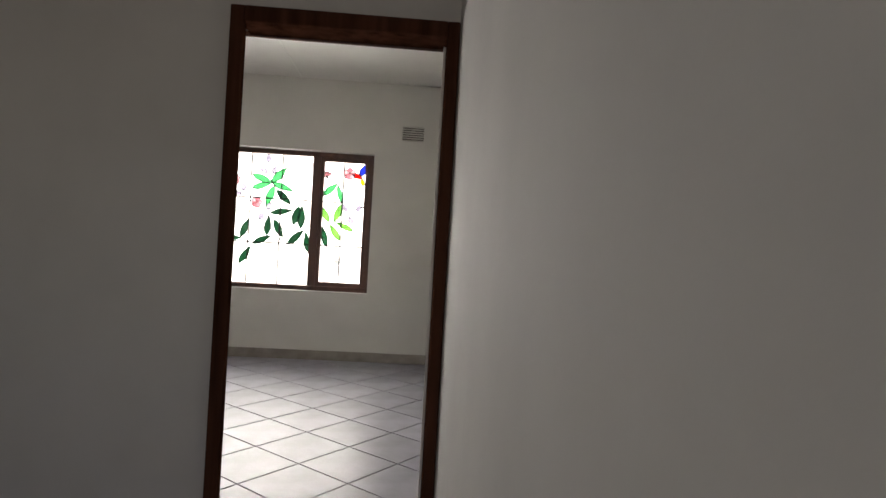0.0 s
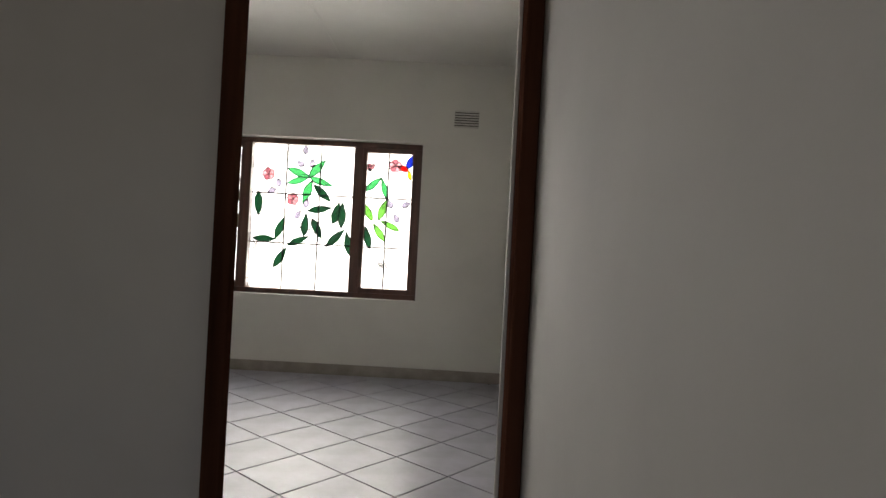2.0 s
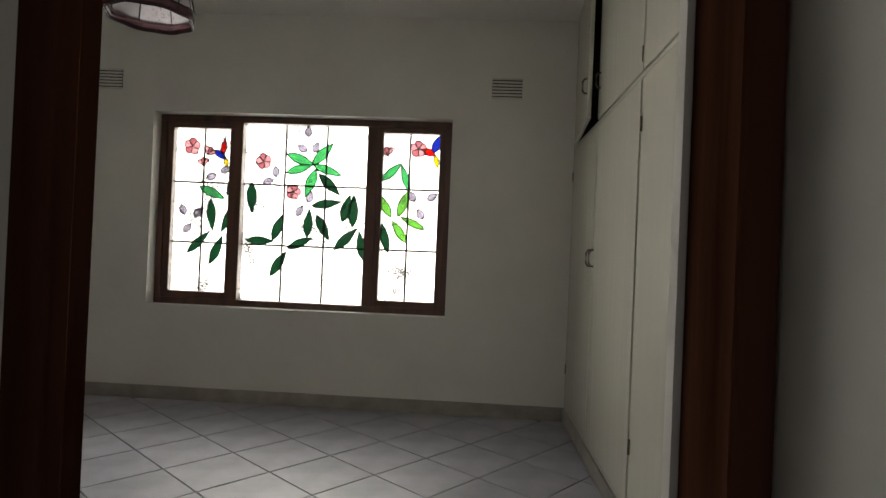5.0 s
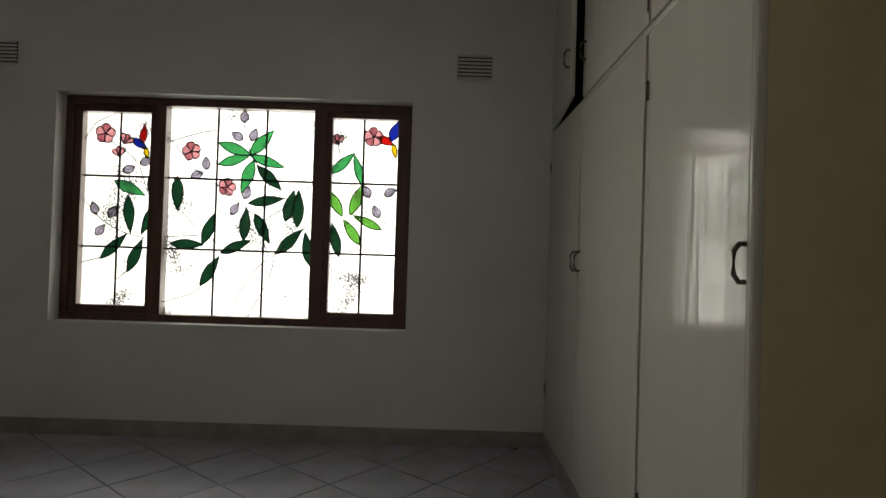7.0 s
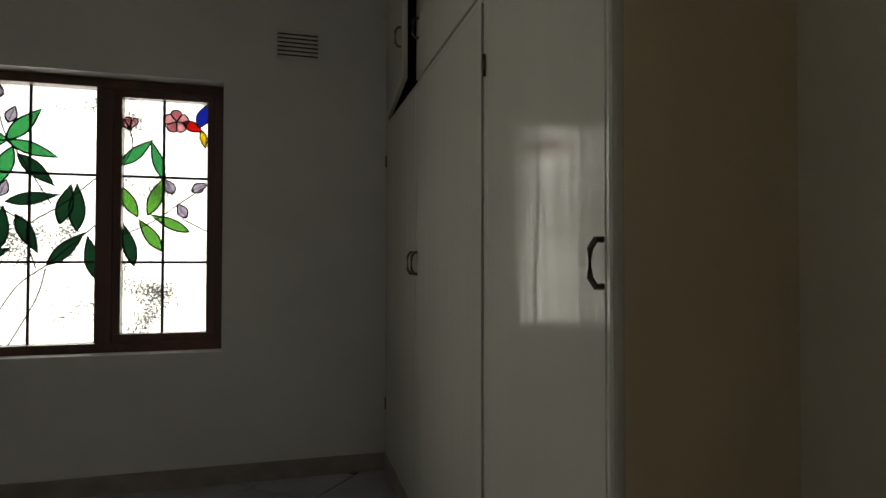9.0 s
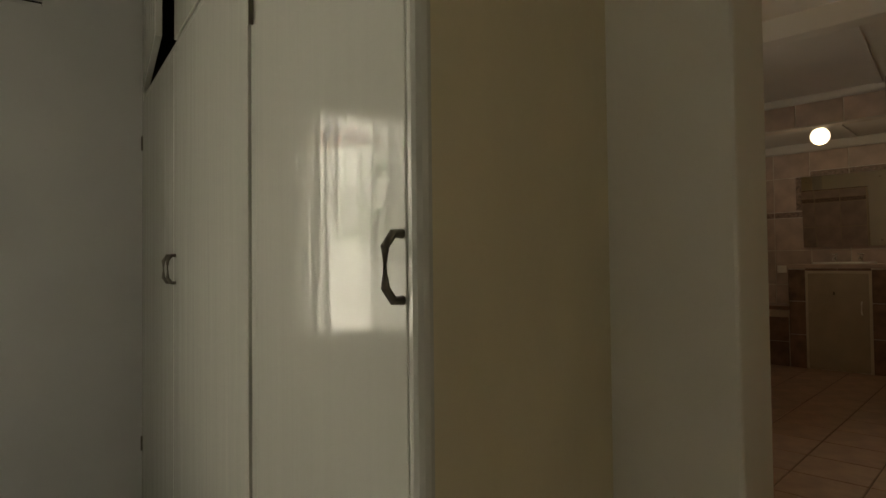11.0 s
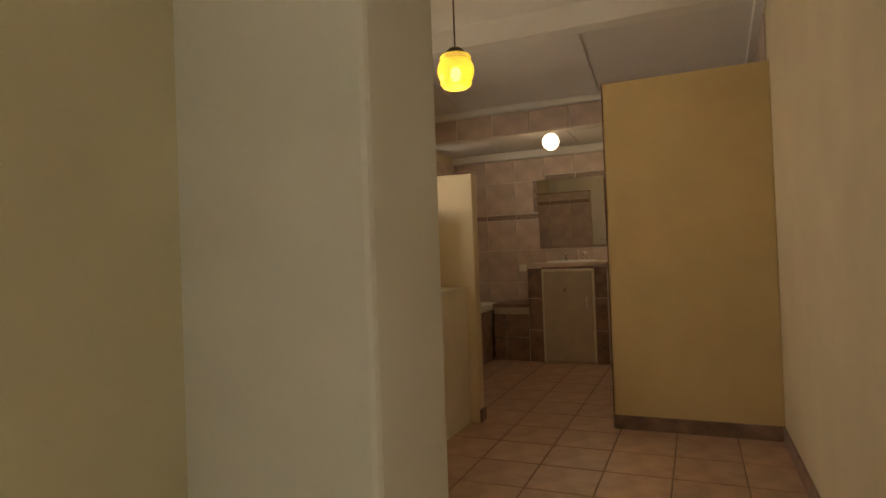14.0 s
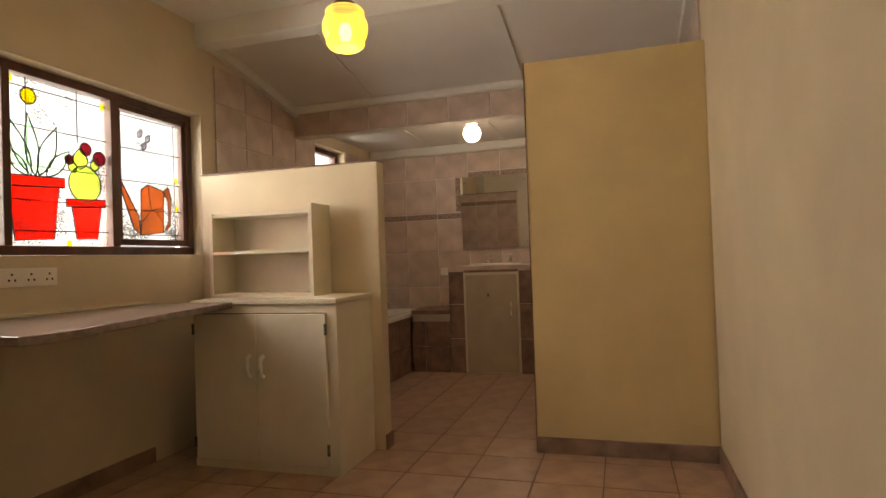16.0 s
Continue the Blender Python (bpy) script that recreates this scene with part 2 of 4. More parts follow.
def tube(bm, pts, r, n=8):
    """A round bar along a line of points."""
    rings = []
    for i, p in enumerate(pts):
        p = Vector(p)
        d = (Vector(pts[min(i + 1, len(pts) - 1)]) - Vector(pts[max(i - 1, 0)])).normalized()
        q = d.to_track_quat('Z', 'Y')
        rings.append([bm.verts.new(p + q @ Vector((r * math.cos(2 * math.pi * k / n), r * math.sin(2 * math.pi * k / n), 0))) for k in range(n)])
    for a, b in zip(rings, rings[1:]):
        for k in range(n):
            bm.faces.new((a[k], a[(k + 1) % n], b[(k + 1) % n], b[k]))
    bm.faces.new(rings[0][::-1])
    bm.faces.new(rings[-1])
    return bm


def lathe(bm, prof, n=32, wob=0.0, lobes=8):
    """A turned shape from (radius, height) pairs; wob scallops it."""
    rings = [[bm.verts.new((r * (1 + wob * math.cos(lobes * 2 * math.pi * k / n)) * math.cos(2 * math.pi * k / n),
                            r * (1 + wob * math.cos(lobes * 2 * math.pi * k / n)) * math.sin(2 * math.pi * k / n), z)) for k in range(n)] for r, z in prof]
    for a, b in zip(rings, rings[1:]):
        for k in range(n):
            bm.faces.new((a[k], a[(k + 1) % n], b[(k + 1) % n], b[k]))
    return bm


def plate(bm, pts, y0, y1):
    """A flat piece with thickness, its outline in x and z."""
    a = [bm.verts.new((x, y0, z)) for x, z in pts]
    b = [bm.verts.new((x, y1, z)) for x, z in pts]
    bm.faces.new(a)
    bm.faces.new(b[::-1])
    for i in range(len(pts)):
        j = (i + 1) % len(pts)
        bm.faces.new((a[i], b[i], b[j], a[j]))
    return bm


def leaf_line(x0, z0, x1, z1, w):
    """Outline of a pointed leaf from base to tip."""
    d, out = Vector((x1 - x0, z1 - z0)), []
    s = Vector((-d.y, d.x)).normalized() * w * 0.5
    for i in range(9):
        k = i / 8
        out.append(Vector((x0, z0)) + d * k + s * math.sin(math.pi * k ** 0.82) ** 1.15)
    for i in range(7, 0, -1):
        k = i / 8
        out.append(Vector((x0, z0)) + d * k - s * math.sin(math.pi * k ** 0.82) ** 1.15)
    return [(p.x, p.y) for p in out]


def longer(x0, z0, x1, z1, k):
    """The same line, k times as long about its middle."""
    a, c, e, g = (x0 + x1) / 2, (z0 + z1) / 2, (x1 - x0) / 2 * k, (z1 - z0) / 2 * k
    return a - e, c - g, a + e, c + g


def round_line(x, z, r, petals=0, n=30):
    return [(x + r * (1 + (0.14 * math.cos(petals * 2 * math.pi * k / n) if petals else 0)) * math.cos(2 * math.pi * k / n),
             z + r * (1 + (0.14 * math.cos(petals * 2 * math.pi * k / n) if petals else 0)) * math.sin(2 * math.pi * k / n)) for k in range(n)]


def art(name, pts, material, parent, y, leads):
    """One cut piece of coloured glass with its lead came."""
    o = part(name, plate(bmesh.new(), pts, y - 0.003, y + 0.001), material, parent)
    o.visible_shadow = False
    tube(leads, [(x, y - 0.003, z) for x, z in (*pts, pts[0])], 0.0041, 5)
    return o


# ---- bedroom and corridor shell ----
H1 = 2.65
b = bmesh.new()
box(b, -5.2, -1.872, 5.35, 5.6, -0.1, 2.9)
box(b, 0.186, 1.5, 5.35, 5.6, -0.1, 2.9)
box(b, -1.872, 0.186, 5.35, 5.6, -0.1, 0.642)
box(b, -1.872, 0.186, 5.35, 5.6, 1.974, 2.9)
structure("wall_north", b, M_WALL, "white plastered bedroom wall around the stained glass window")
# unseen wall, placed far out so less light bounces back
structure("wall_west", bx(-5.2, -5.0, 2.17, 5.35, -0.1, 2.9), M_WALL, "unseen white bedroom side wall, set far out to cut bounced light")
b = bmesh.new()
box(b, -5.0, -0.205, 2.17, 2.25, -0.1, 2.9)
box(b, -5.0, -0.262, 2.25, 2.33, -0.1, 2.9)
box(b, 0.70, 1.42, 2.17, 2.33, -0.1, 2.9)
box(b, -0.205, 0.70, 2.17, 2.25, 2.0, 2.9)
box(b, -0.262, 0.70, 2.25, 2.33, 2.0, 2.9)
box(b, 0.651, 0.70, 2.297, 2.33, -0.1, 2.0)
structure("wall_south", b, M_WALL, "white plastered wall around the bedroom doorway")
structure("wall_corridor_east", bx(0.709, 0.9, -2.4, 2.165, -0.1, 2.9), M_WALL, "white plastered corridor wall beside the doorway")
structure("wall_corridor_west", bx(-1.75, -1.6, -2.4, 2.165, -0.1, 2.9), M_WALL, "white plastered corridor wall")
# unseen end wall; its opening is added to let the fill lamp through
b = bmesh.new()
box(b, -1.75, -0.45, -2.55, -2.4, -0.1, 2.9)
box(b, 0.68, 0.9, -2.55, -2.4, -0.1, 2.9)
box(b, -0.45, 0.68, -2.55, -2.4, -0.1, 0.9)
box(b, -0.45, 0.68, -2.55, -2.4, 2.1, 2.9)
structure("wall_corridor_end", b, M_WALL, "unseen corridor end wall with an opening added for the fill light")
structure("ceiling_corridor", bx(-1.75, 0.9, -2.55, 2.17, 2.62, 2.8), M_CEIL, "white painted corridor ceiling")
b = bx(-5.2, 1.70, 2.17, 5.6, H1, H1 + 0.2)
for x in (-3.6, -2.6, -1.6, -0.55, 0.5):
    box(b, x - 0.02, x + 0.02, 2.33, 5.35, H1 - 0.005, H1 + 0.01)
structure("ceiling_bedroom", b, M_CEIL, "white boarded bedroom ceiling with cover strips")
structure("floor_corridor", bx(-1.75, 0.9, -2.55, 2.12, -0.12, -0.004), M_SKIRT, "plain grey corridor floor")
structure("floor_bedroom", bx(-5.2, 1.9, 2.12, 5.6, -0.12, -0.004), M_GROUT, "dark grout bed under the bedroom tiles")
structure("skirting_north", bx(-5.0, 1.0, 5.336, 5.35, 0.0, 0.09, 0.003), M_SKIRT, "grey tile skirting along the window wall")
structure("skirting_wardrobe", bx(0.986, 1.0, 3.17, 5.335, 0.0, 0.085, 0.003), M_SKIRT, "grey tile skirting along the wardrobe foot")

# door frame
df = tagged(thing("door_frame", pose(0, 0, 0), "dark brown varnished wooden door frame with no door", "door frame"), kind="structure")
part("jamb", bx(-0.205, -0.178, 2.145, 2.252, 0, 2.0, 0.004), M_JAMB, df)
part("jamb", bx(0.661, 0.70, 2.145, 2.296, 0, 2.0, 0.004), M_JAMB, df)
part("head", bx(-0.178, 0.661, 2.145, 2.34, 1.988, 1.9995, 0.003), M_JAMB, df)
part("casing", bx(-0.203, -0.148, 2.125, 2.17, 0, 2.035, 0.006), M_JAMB, df)
part("casing", bx(0.658, 0.707, 2.125, 2.17, 0, 2.035, 0.006), M_JAMB, df)
part("casing", bx(-0.148, 0.658, 2.125, 2.17, 1.972, 2.035, 0.006), M_JAMB, df)
part("casing", bx(-0.33, -0.272, 2.33, 2.348, 0, 2.05, 0.006), M_WOOD, df)
part("casing", bx(0.70, 0.74, 2.33, 2.342, 0, 2.05, 0.006), M_WOOD, df)
part("casing", bx(-0.272, 0.70, 2.33, 2.348, 1.98, 2.05, 0.006), M_WOOD, df)


# ---- bedroom stained glass window ----
def window_frame(parent, x0, x1, z0, z1, bars, y0=5.44, y1=5.52):
    w = 0.045
    part("frame_rail", bx(x0, x1, y0, y1, z0, z0 + w, 0.004), M_WOOD, parent)
    part("frame_rail", bx(x0, x1, y0, y1, z1 - w, z1, 0.004), M_WOOD, parent)
    part("frame_stile", bx(x0, x0 + w, y0, y1, z0 + w, z1 - w, 0.004), M_WOOD, parent)
    part("frame_stile", bx(x1 - w, x1, y0, y1, z0 + w, z1 - w, 0.004), M_WOOD, parent)
    for x, ww in bars:
        part("mullion", bx(x - ww / 2, x + ww / 2, y0, y1, z0 + w, z1 - w, 0.004), M_WOOD, parent)


def sash(parent, x0, x1, z0, z1, w, y0=5.455, y1=5.51):
    s = part("sash", bx(x0, x1, y0, y1, z0, z0 + w, 0.003), M_WOOD, parent)
    part("sash_rail", bx(x0, x1, y0, y1, z1 - w, z1, 0.003), M_WOOD, s)
    part("sash_stile", bx(x0, x0 + w, y0, y1, z0 + w, z1 - w, 0.003), M_WOOD, s)
    part("sash_stile", bx(x1 - w, x1, y0, y1, z0 + w, z1 - w, 0.003), M_WOOD, s)


def pane(parent, x0, x1, z0, z1, y, label):
    p = part("pane", bx(x0, x1, y, y + 0.004, z0, z1), G_CLEAR, parent, label)
    p.visible_shadow = False
    return p


w1 = tagged(thing("window_1", pose(0, 0, 0), "three-part dark wood window of leaded glass with leaves and flowers", "window"), kind="structure")
window_frame(w1, -1.870, 0.184, 0.644, 1.972, ((-1.305, 0.055), (-0.362, 0.075)))
sash(w1, -1.83, -1.325, 0.685, 1.935, 0.05)
sash(w1, -0.335, 0.145, 0.685, 1.935, 0.045)
LEADS = bmesh.new()
pl = pane(w1, -1.80, -1.32, 0.70, 1.92, 5.492, "rippled clear glass with leaded flowers and bird")
pc = pane(w1, -1.29, -0.39, 0.66, 1.95, 5.492, "rippled clear glass with leaded leaves")
pr = pane(w1, -0.33, 0.13, 0.70, 1.92, 5.492, "rippled clear glass with leaded leaves and bird")


def which(x):
    return pl if x < -1.31 else (pc if x < -0.36 else pr)


DARK_A = ((-1.51, 1.37, -1.49, 1.18, 0.059), (-1.34, 1.34, -1.42, 1.17, 0.059), (-1.35, 1.55, -1.39, 1.43, 0.046), (-1.65, 1.02, -1.52, 1.15, 0.053), (-1.49, 0.95, -1.42, 1.12, 0.059), (-1.22, 1.50, -1.21, 1.32, 0.066), (-0.73, 1.58, -0.60, 1.46, 0.059), (-0.77, 1.37, -0.59, 1.40, 0.053), (-0.56, 1.28, -0.52, 1.44, 0.066), (-0.49, 1.25, -0.49, 1.44, 0.066), (-0.81, 1.16, -0.80, 1.33, 0.059))
DARK_B = ((-0.74, 1.29, -0.66, 1.14, 0.059), (-1.05, 1.13, -0.99, 1.29, 0.059), (-1.23, 1.11, -1.06, 1.11, 0.053), (-0.93, 1.07, -0.78, 1.14, 0.053), (-1.05, 0.88, -0.96, 1.03, 0.059), (-0.60, 1.08, -0.47, 1.21, 0.059), (-0.41, 1.02, -0.44, 1.19, 0.059), (-0.24, 1.08, -0.28, 1.25, 0.053))
MID = ((-1.58, 1.47, -1.42, 1.40, 0.059), (-0.96, 1.72, -0.79, 1.66, 0.059), (-0.96, 1.60, -0.80, 1.65, 0.053), (-0.78, 1.67, -0.66, 1.80, 0.066), (-0.77, 1.65, -0.59, 1.59, 0.053), (-0.77, 1.61, -0.83, 1.44, 0.066), (-0.29, 1.57, -0.17, 1.68, 0.053), (-0.11, 1.51, -0.16, 1.67, 0.046))
LIME = ((-0.23, 1.32, -0.31, 1.46, 0.053), (-0.17, 1.33, -0.11, 1.49, 0.059), (-0.12, 1.15, -0.21, 1.28, 0.053), (0.00, 1.24, -0.15, 1.31, 0.046))
for rows, mt in ((DARK_A, G_DARK), (DARK_B, G_DARK), (MID, G_MID), (LIME, G_LIME)):
    for lf in rows:
        art("leaf", leaf_line(*longer(*lf[:4], 1.22), lf[4] * 1.08), mt, which((lf[0] + lf[2]) / 2), 5.489, LEADS)


def petal_line(x, z, r, a, spread, n=9):
    """Outline of one rounded petal of the flower round (x, z), pointing along a."""
    out = [(x, z)]
    for k in range(n):
        t = a - spread / 2 + spread * k / (n - 1)
        q = r * (0.80 + 0.20 * math.sin(math.pi * k / (n - 1)) ** 0.6)
        out.append((x + q * math.cos(t), z + q * math.sin(t)))
    return out


for x, z, r, turn in ((-1.66, 1.76, 0.060, 12), (-1.14, 1.67, 0.056, 30), (-0.92, 1.46, 0.054, 5), (-0.05, 1.79, 0.058, 20)):
    for k in range(5):
        art("petal", petal_line(x, z, r, radians(turn + 72 * k), radians(72)), G_PINK if k % 2 else G_ROSE, which(x), 5.489, LEADS)
# flowers seen from the side: a fan of three petals
for x, z, r, turn in ((-1.55, 1.70, 0.066, 60), (-1.57, 1.62, 0.062, 100), (-0.265, 1.735, 0.066, 95)):
    for k in (-1, 0, 1):
        art("petal", petal_line(x, z, r, radians(turn + 34 * k), radians(34)), G_ROSE if k else G_PINK, which(x), 5.489, LEADS)
for x, z, a in ((-1.51, 1.55, 20), (-1.41, 1.60, 25), (-1.71, 1.31, 110), (-1.60, 1.29, 60), (-1.67, 1.18, 50), (-1.05, 1.60, 95), (-1.10, 1.53, 20), (-0.83, 1.89, 90), (-0.87, 1.77, 150), (-0.77, 1.78, 70), (-0.87, 1.33, 60), (-0.80, 1.43, 70), (-0.08, 1.46, 120), (0.06, 1.46, 30), (-0.02, 1.34, 120)):
    c, s = 0.042 * math.cos(math.radians(a)), 0.042 * math.sin(math.radians(a))
    art("bud", leaf_line(x - c, z - s, x + c, z + s, 0.05), G_GREY, which(x), 5.489, LEADS)
    tube(LEADS, [(x - c, 5.485, z - s), (x + 0.7 * c, 5.485, z + 0.7 * s)], 0.002, 4)
for mt, lf in ((G_RED, (-1.437, 1.70, -1.425, 1.825, 0.042)), (G_BLUE, (-1.495, 1.735, -1.405, 1.672, 0.046)), (G_GOLD, (-1.418, 1.69, -1.40, 1.61, 0.030)),
               (G_RED, (-0.02, 1.79, 0.075, 1.745, 0.05)), (G_BLUE, (0.055, 1.765, 0.098, 1.89, 0.06)), (G_GOLD, (0.068, 1.755, 0.088, 1.66, 0.032))):
    art("bird_piece", leaf_line(*lf), mt, which(lf[0]), 5.488, LEADS)
for x, z in ((-1.495, 1.735), (-0.02, 1.79)):
    tube(LEADS, [(x, 5.486, z), (x - 0.03, 5.486, z + 0.006)], 0.0022, 4)
for x, z0, z1 in ((-1.570, 0.72, 1.89), (-0.985, 0.66, 1.94), (-0.692, 0.66, 1.94), (-0.107, 0.72, 1.89)):
    tube(LEADS, [(x, 5.489, z0), (x, 5.489, z1)], 0.0072, 6)
for z in (1.505, 1.08):
    for x0, x1 in ((-1.79, -1.33), (-1.28, -0.40), (-0.32, 0.12)):
        tube(LEADS, [(x0, 5.489, z), (x1, 5.489, z)], 0.0072, 6)


def vine(pts):
    """A thin bent stem drawn through its points."""
    out = []
    for i in range(len(pts) - 1):
        p0, p1, p2, p3 = (Vector(pts[max(0, min(len(pts) - 1, i + k))]) for k in (-1, 0, 1, 2))
        for j in range(5):
            t = j / 5
            q = 0.5 * (2 * p1 + (p2 - p0) * t + (2 * p0 - 5 * p1 + 4 * p2 - p3) * t * t + (3 * p1 - p0 - 3 * p2 + p3) * t ** 3)
            out.append((q.x, 5.487, q.y))
    out.append((pts[-1][0], 5.487, pts[-1][1]))
    tube(LEADS, out, 0.003, 4)


for v in (((-1.79, 1.38), (-1.66, 1.24), (-1.50, 1.16), (-1.33, 1.13)), ((-1.62, 1.71), (-1.47, 1.60), (-1.40, 1.42)), ((-1.78, 0.98), (-1.65, 1.02)),
          ((-1.49, 0.95), (-1.57, 0.88)), ((-1.28, 1.15), (-1.05, 1.16), (-0.95, 1.10)), ((-1.28, 0.76), (-1.10, 0.82), (-1.05, 0.88)), ((-1.26, 1.37), (-1.08, 1.20)),
          ((-1.28, 1.75), (-1.10, 1.55), (-0.93, 1.44), (-0.80, 1.33), (-0.72, 1.28)), ((-0.83, 1.84), (-0.80, 1.70), (-0.73, 1.58), (-0.60, 1.36)),
          ((-0.40, 1.50), (-0.55, 1.36), (-0.70, 1.24), (-0.66, 1.05)), ((-0.40, 1.27), (-0.60, 1.08), (-0.75, 0.95), (-0.90, 0.67)),
          ((-0.78, 0.67), (-0.66, 0.90), (-0.62, 1.05)), ((-0.32, 1.20), (-0.16, 1.28), (0.0, 1.40), (0.11, 1.48)), ((-0.02, 1.30), (0.11, 1.23)),
          ((-0.31, 1.53), (-0.25, 1.65), (-0.27, 1.76)), ((-1.79, 1.70), (-1.72, 1.82), (-1.60, 1.88)), ((-1.28, 1.72), (-1.10, 1.78), (-0.99, 1.80))):
    vine(v)
part("lead_came", LEADS, M_LEAD, w1, "black lead lines of the stained glass")
tagged(part("window_sill", bx(-1.872, 0.186, 5.352, 5.44, 0.634, 0.646, 0.003), M_WALL, w1), "white painted plaster sill")
# added sheet that glows to whiten the view through the panes
structure("backdrop_bedroom", bx(-6, 4, 9.0, 9.1, -1, 5), glow_backdrop("glowing_outdoors", (0.80, 0.84, 0.72), (1, 1, 0.96), 2.7), "glowing backdrop added for the bright daylight outside the window")


def wall_vent(x, z, group):
    v = thing("air_vent", pose(x, 5.35, z), "small painted louvred air vent on white wall", "vent", group)
    # near-black sheet painted for the shade between the slats
    part("backing", bx(-0.10, 0.10, -0.004, 0.002, -0.066, 0.066), M_DARK, v)
    for k in range(7):
        zz = -0.064 + k * 0.0213
        s = bmesh.new()
        box(s, -0.099, 0.099, -0.009, 0.003, -0.006, 0.006)
        bmesh.ops.rotate(s, verts=s.verts, cent=(0, 0, 0), matrix=Matrix.Rotation(radians(25), 3, 'X'))
        part("slat", s, M_VENT, v, m=pose(0, -0.003, zz))


wall_vent(0.54, 2.188, "air vents over the window")
wall_vent(-2.205, 2.185, "air vents over the window")

# ---- wardrobe ----
wd = thing("wardrobe", pose(1.0, 3.152, 0), "built-in cream gloss painted wardrobe, one upper door ajar", "wardrobe")
# carcass coloured near black to give the shade behind gaps and ajar door
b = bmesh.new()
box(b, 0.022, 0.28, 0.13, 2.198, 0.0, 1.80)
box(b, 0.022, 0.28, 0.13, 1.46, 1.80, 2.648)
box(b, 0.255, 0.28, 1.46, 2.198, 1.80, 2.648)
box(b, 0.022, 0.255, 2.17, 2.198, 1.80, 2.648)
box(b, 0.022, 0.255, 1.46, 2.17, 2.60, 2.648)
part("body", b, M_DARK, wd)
part("plinth", bx(-0.004, 0.022, 0.0, 2.198, 0.0, 0.10, 0.002), M_GLOSS, wd)
part("end_stile", bx(-0.014, 0.012, -0.030, -0.005, 0.0, 2.648, 0.009), M_GLOSS, wd)
b = bmesh.new()
foot = ((0.004, -0.027), (0.69, 0.272), (0.69, 0.32), (0.012, -0.0045))
lo, hi = [b.verts.new((x, y, 0.0)) for x, y in foot], [b.verts.new((x, y, 2.648)) for x, y in foot]
b.faces.new(lo[::-1])
b.faces.new(hi)
for i in range(4):
    b.faces.new((lo[i], lo[(i + 1) % 4], hi[(i + 1) % 4], hi[i]))
part("end_panel", b, M_END, wd, "beige painted splayed end panel")
part("cover_strip", bx(0.0, 0.028, -0.012, 0.014, 0.0, 2.648, 0.006), M_END, wd, m=pose(0.665, 0.262, 0, 0, 0, 22))
part("stile", bx(-0.002, 0.022, 0.592, 0.628, 0.10, 1.795, 0.003), M_GLOSS, wd)
part("rail", bx(-0.002, 0.022, 0.0, 2.198, 1.796, 1.816, 0.003), M_GLOSS, wd)
part("end_stile", bx(-0.004, 0.022, 2.165, 2.198, 0.10, 2.648, 0.003), M_GLOSS, wd)


def pull(parent, y, z, half, sx=-0.004):
    """Octagonal bent bar handle."""
    r, d = 0.0058, 0.024
    t = tube(bmesh.new(), [(sx, y, z - half), (sx - d * 0.55, y, z - half), (sx - d, y, z - half * 0.62), (sx - d, y, z + half * 0.62), (sx - d * 0.55, y, z + half), (sx, y, z + half)], r, 8)
    part("handle", t, M_METAL, parent, "dark bronze bar handle")


def wdoor(y0, y1, z0, z1, name="door"):
    return part(name, bx(-0.006, 0.016, y0 + 0.0045, y1 - 0.0045, z0 + 0.004, z1 - 0.004, 0.003), M_GLOSS, wd)


d = wdoor(0.0, 0.586, 0.10, 1.795)
pull(d, 0.013, 1.086, 0.039, -0.006)
d = wdoor(0.634, 1.46, 0.10, 1.795)
pull(d, 1.425, 1.08, 0.043, -0.006)
d = wdoor(1.46, 2.163, 0.10, 1.795)
pull(d, 1.50, 1.08, 0.043, -0.006)
d = wdoor(0.0, 0.606, 1.818, 2.645, "upper_door")
d = wdoor(0.614, 1.46, 1.818, 2.645, "upper_door")
pull(d, 1.41, 2.02, 0.04, -0.006)
part("hinge", bx(-0.010, -0.005, 0.62, 0.628, 1.86, 1.92), M_METAL, d)
for z in (0.32, 1.58):
    part("hinge", bx(-0.012, -0.003, 0.607, 0.613, z, z + 0.06), M_METAL, wd, "small painted-over hinge")
    part("hinge", bx(-0.012, -0.003, 2.166, 2.172, z, z + 0.06), M_METAL, wd, "small painted-over hinge")
ajar = bmesh.new()
box(ajar, -0.006, 0.016, -0.70, 0.0, 1.83, 2.645, 0.003)
d = part("upper_door", ajar, M_GLOSS, wd, "upper wardrobe door standing ajar", m=pose(0, 2.163, 0, 0, 0, -4.5))
pull(d, -0.645, 2.02, 0.04, -0.006)

# ---- leaded pendant lamp ----
lp = thing("pendant_lamp", pose(-0.95, 3.68, 0.06), "dark leaded pendant lamp with scalloped mauve glass shade", "lamp")
lp.scale = (0.85, 0.85, 1)
part("shade", lathe(bmesh.new(), ((0.03, 2.20), (0.07, 2.17), (0.12, 2.10), (0.165, 2.01), (0.185, 1.94), (0.18, 1.915)), 48, 0.02, 8), G_SHADE, lp, smooth=True)
part("scalloped_rim", lathe(bmesh.new(), ((0.186, 1.925), (0.190, 1.905), (0.180, 1.888), (0.172, 1.90)), 48, 0.04, 8), G_MAUVE, lp, smooth=True)
b = bmesh.new()
for k in range(16):
    a = 2 * math.pi * k / 16
    tube(b, [(r * math.cos(a), r * math.sin(a), z) for r, z in ((0.03, 2.202), (0.072, 2.172), (0.122, 2.102), (0.168, 2.01), (0.187, 1.94), (0.185, 1.89))], 0.0035, 5)
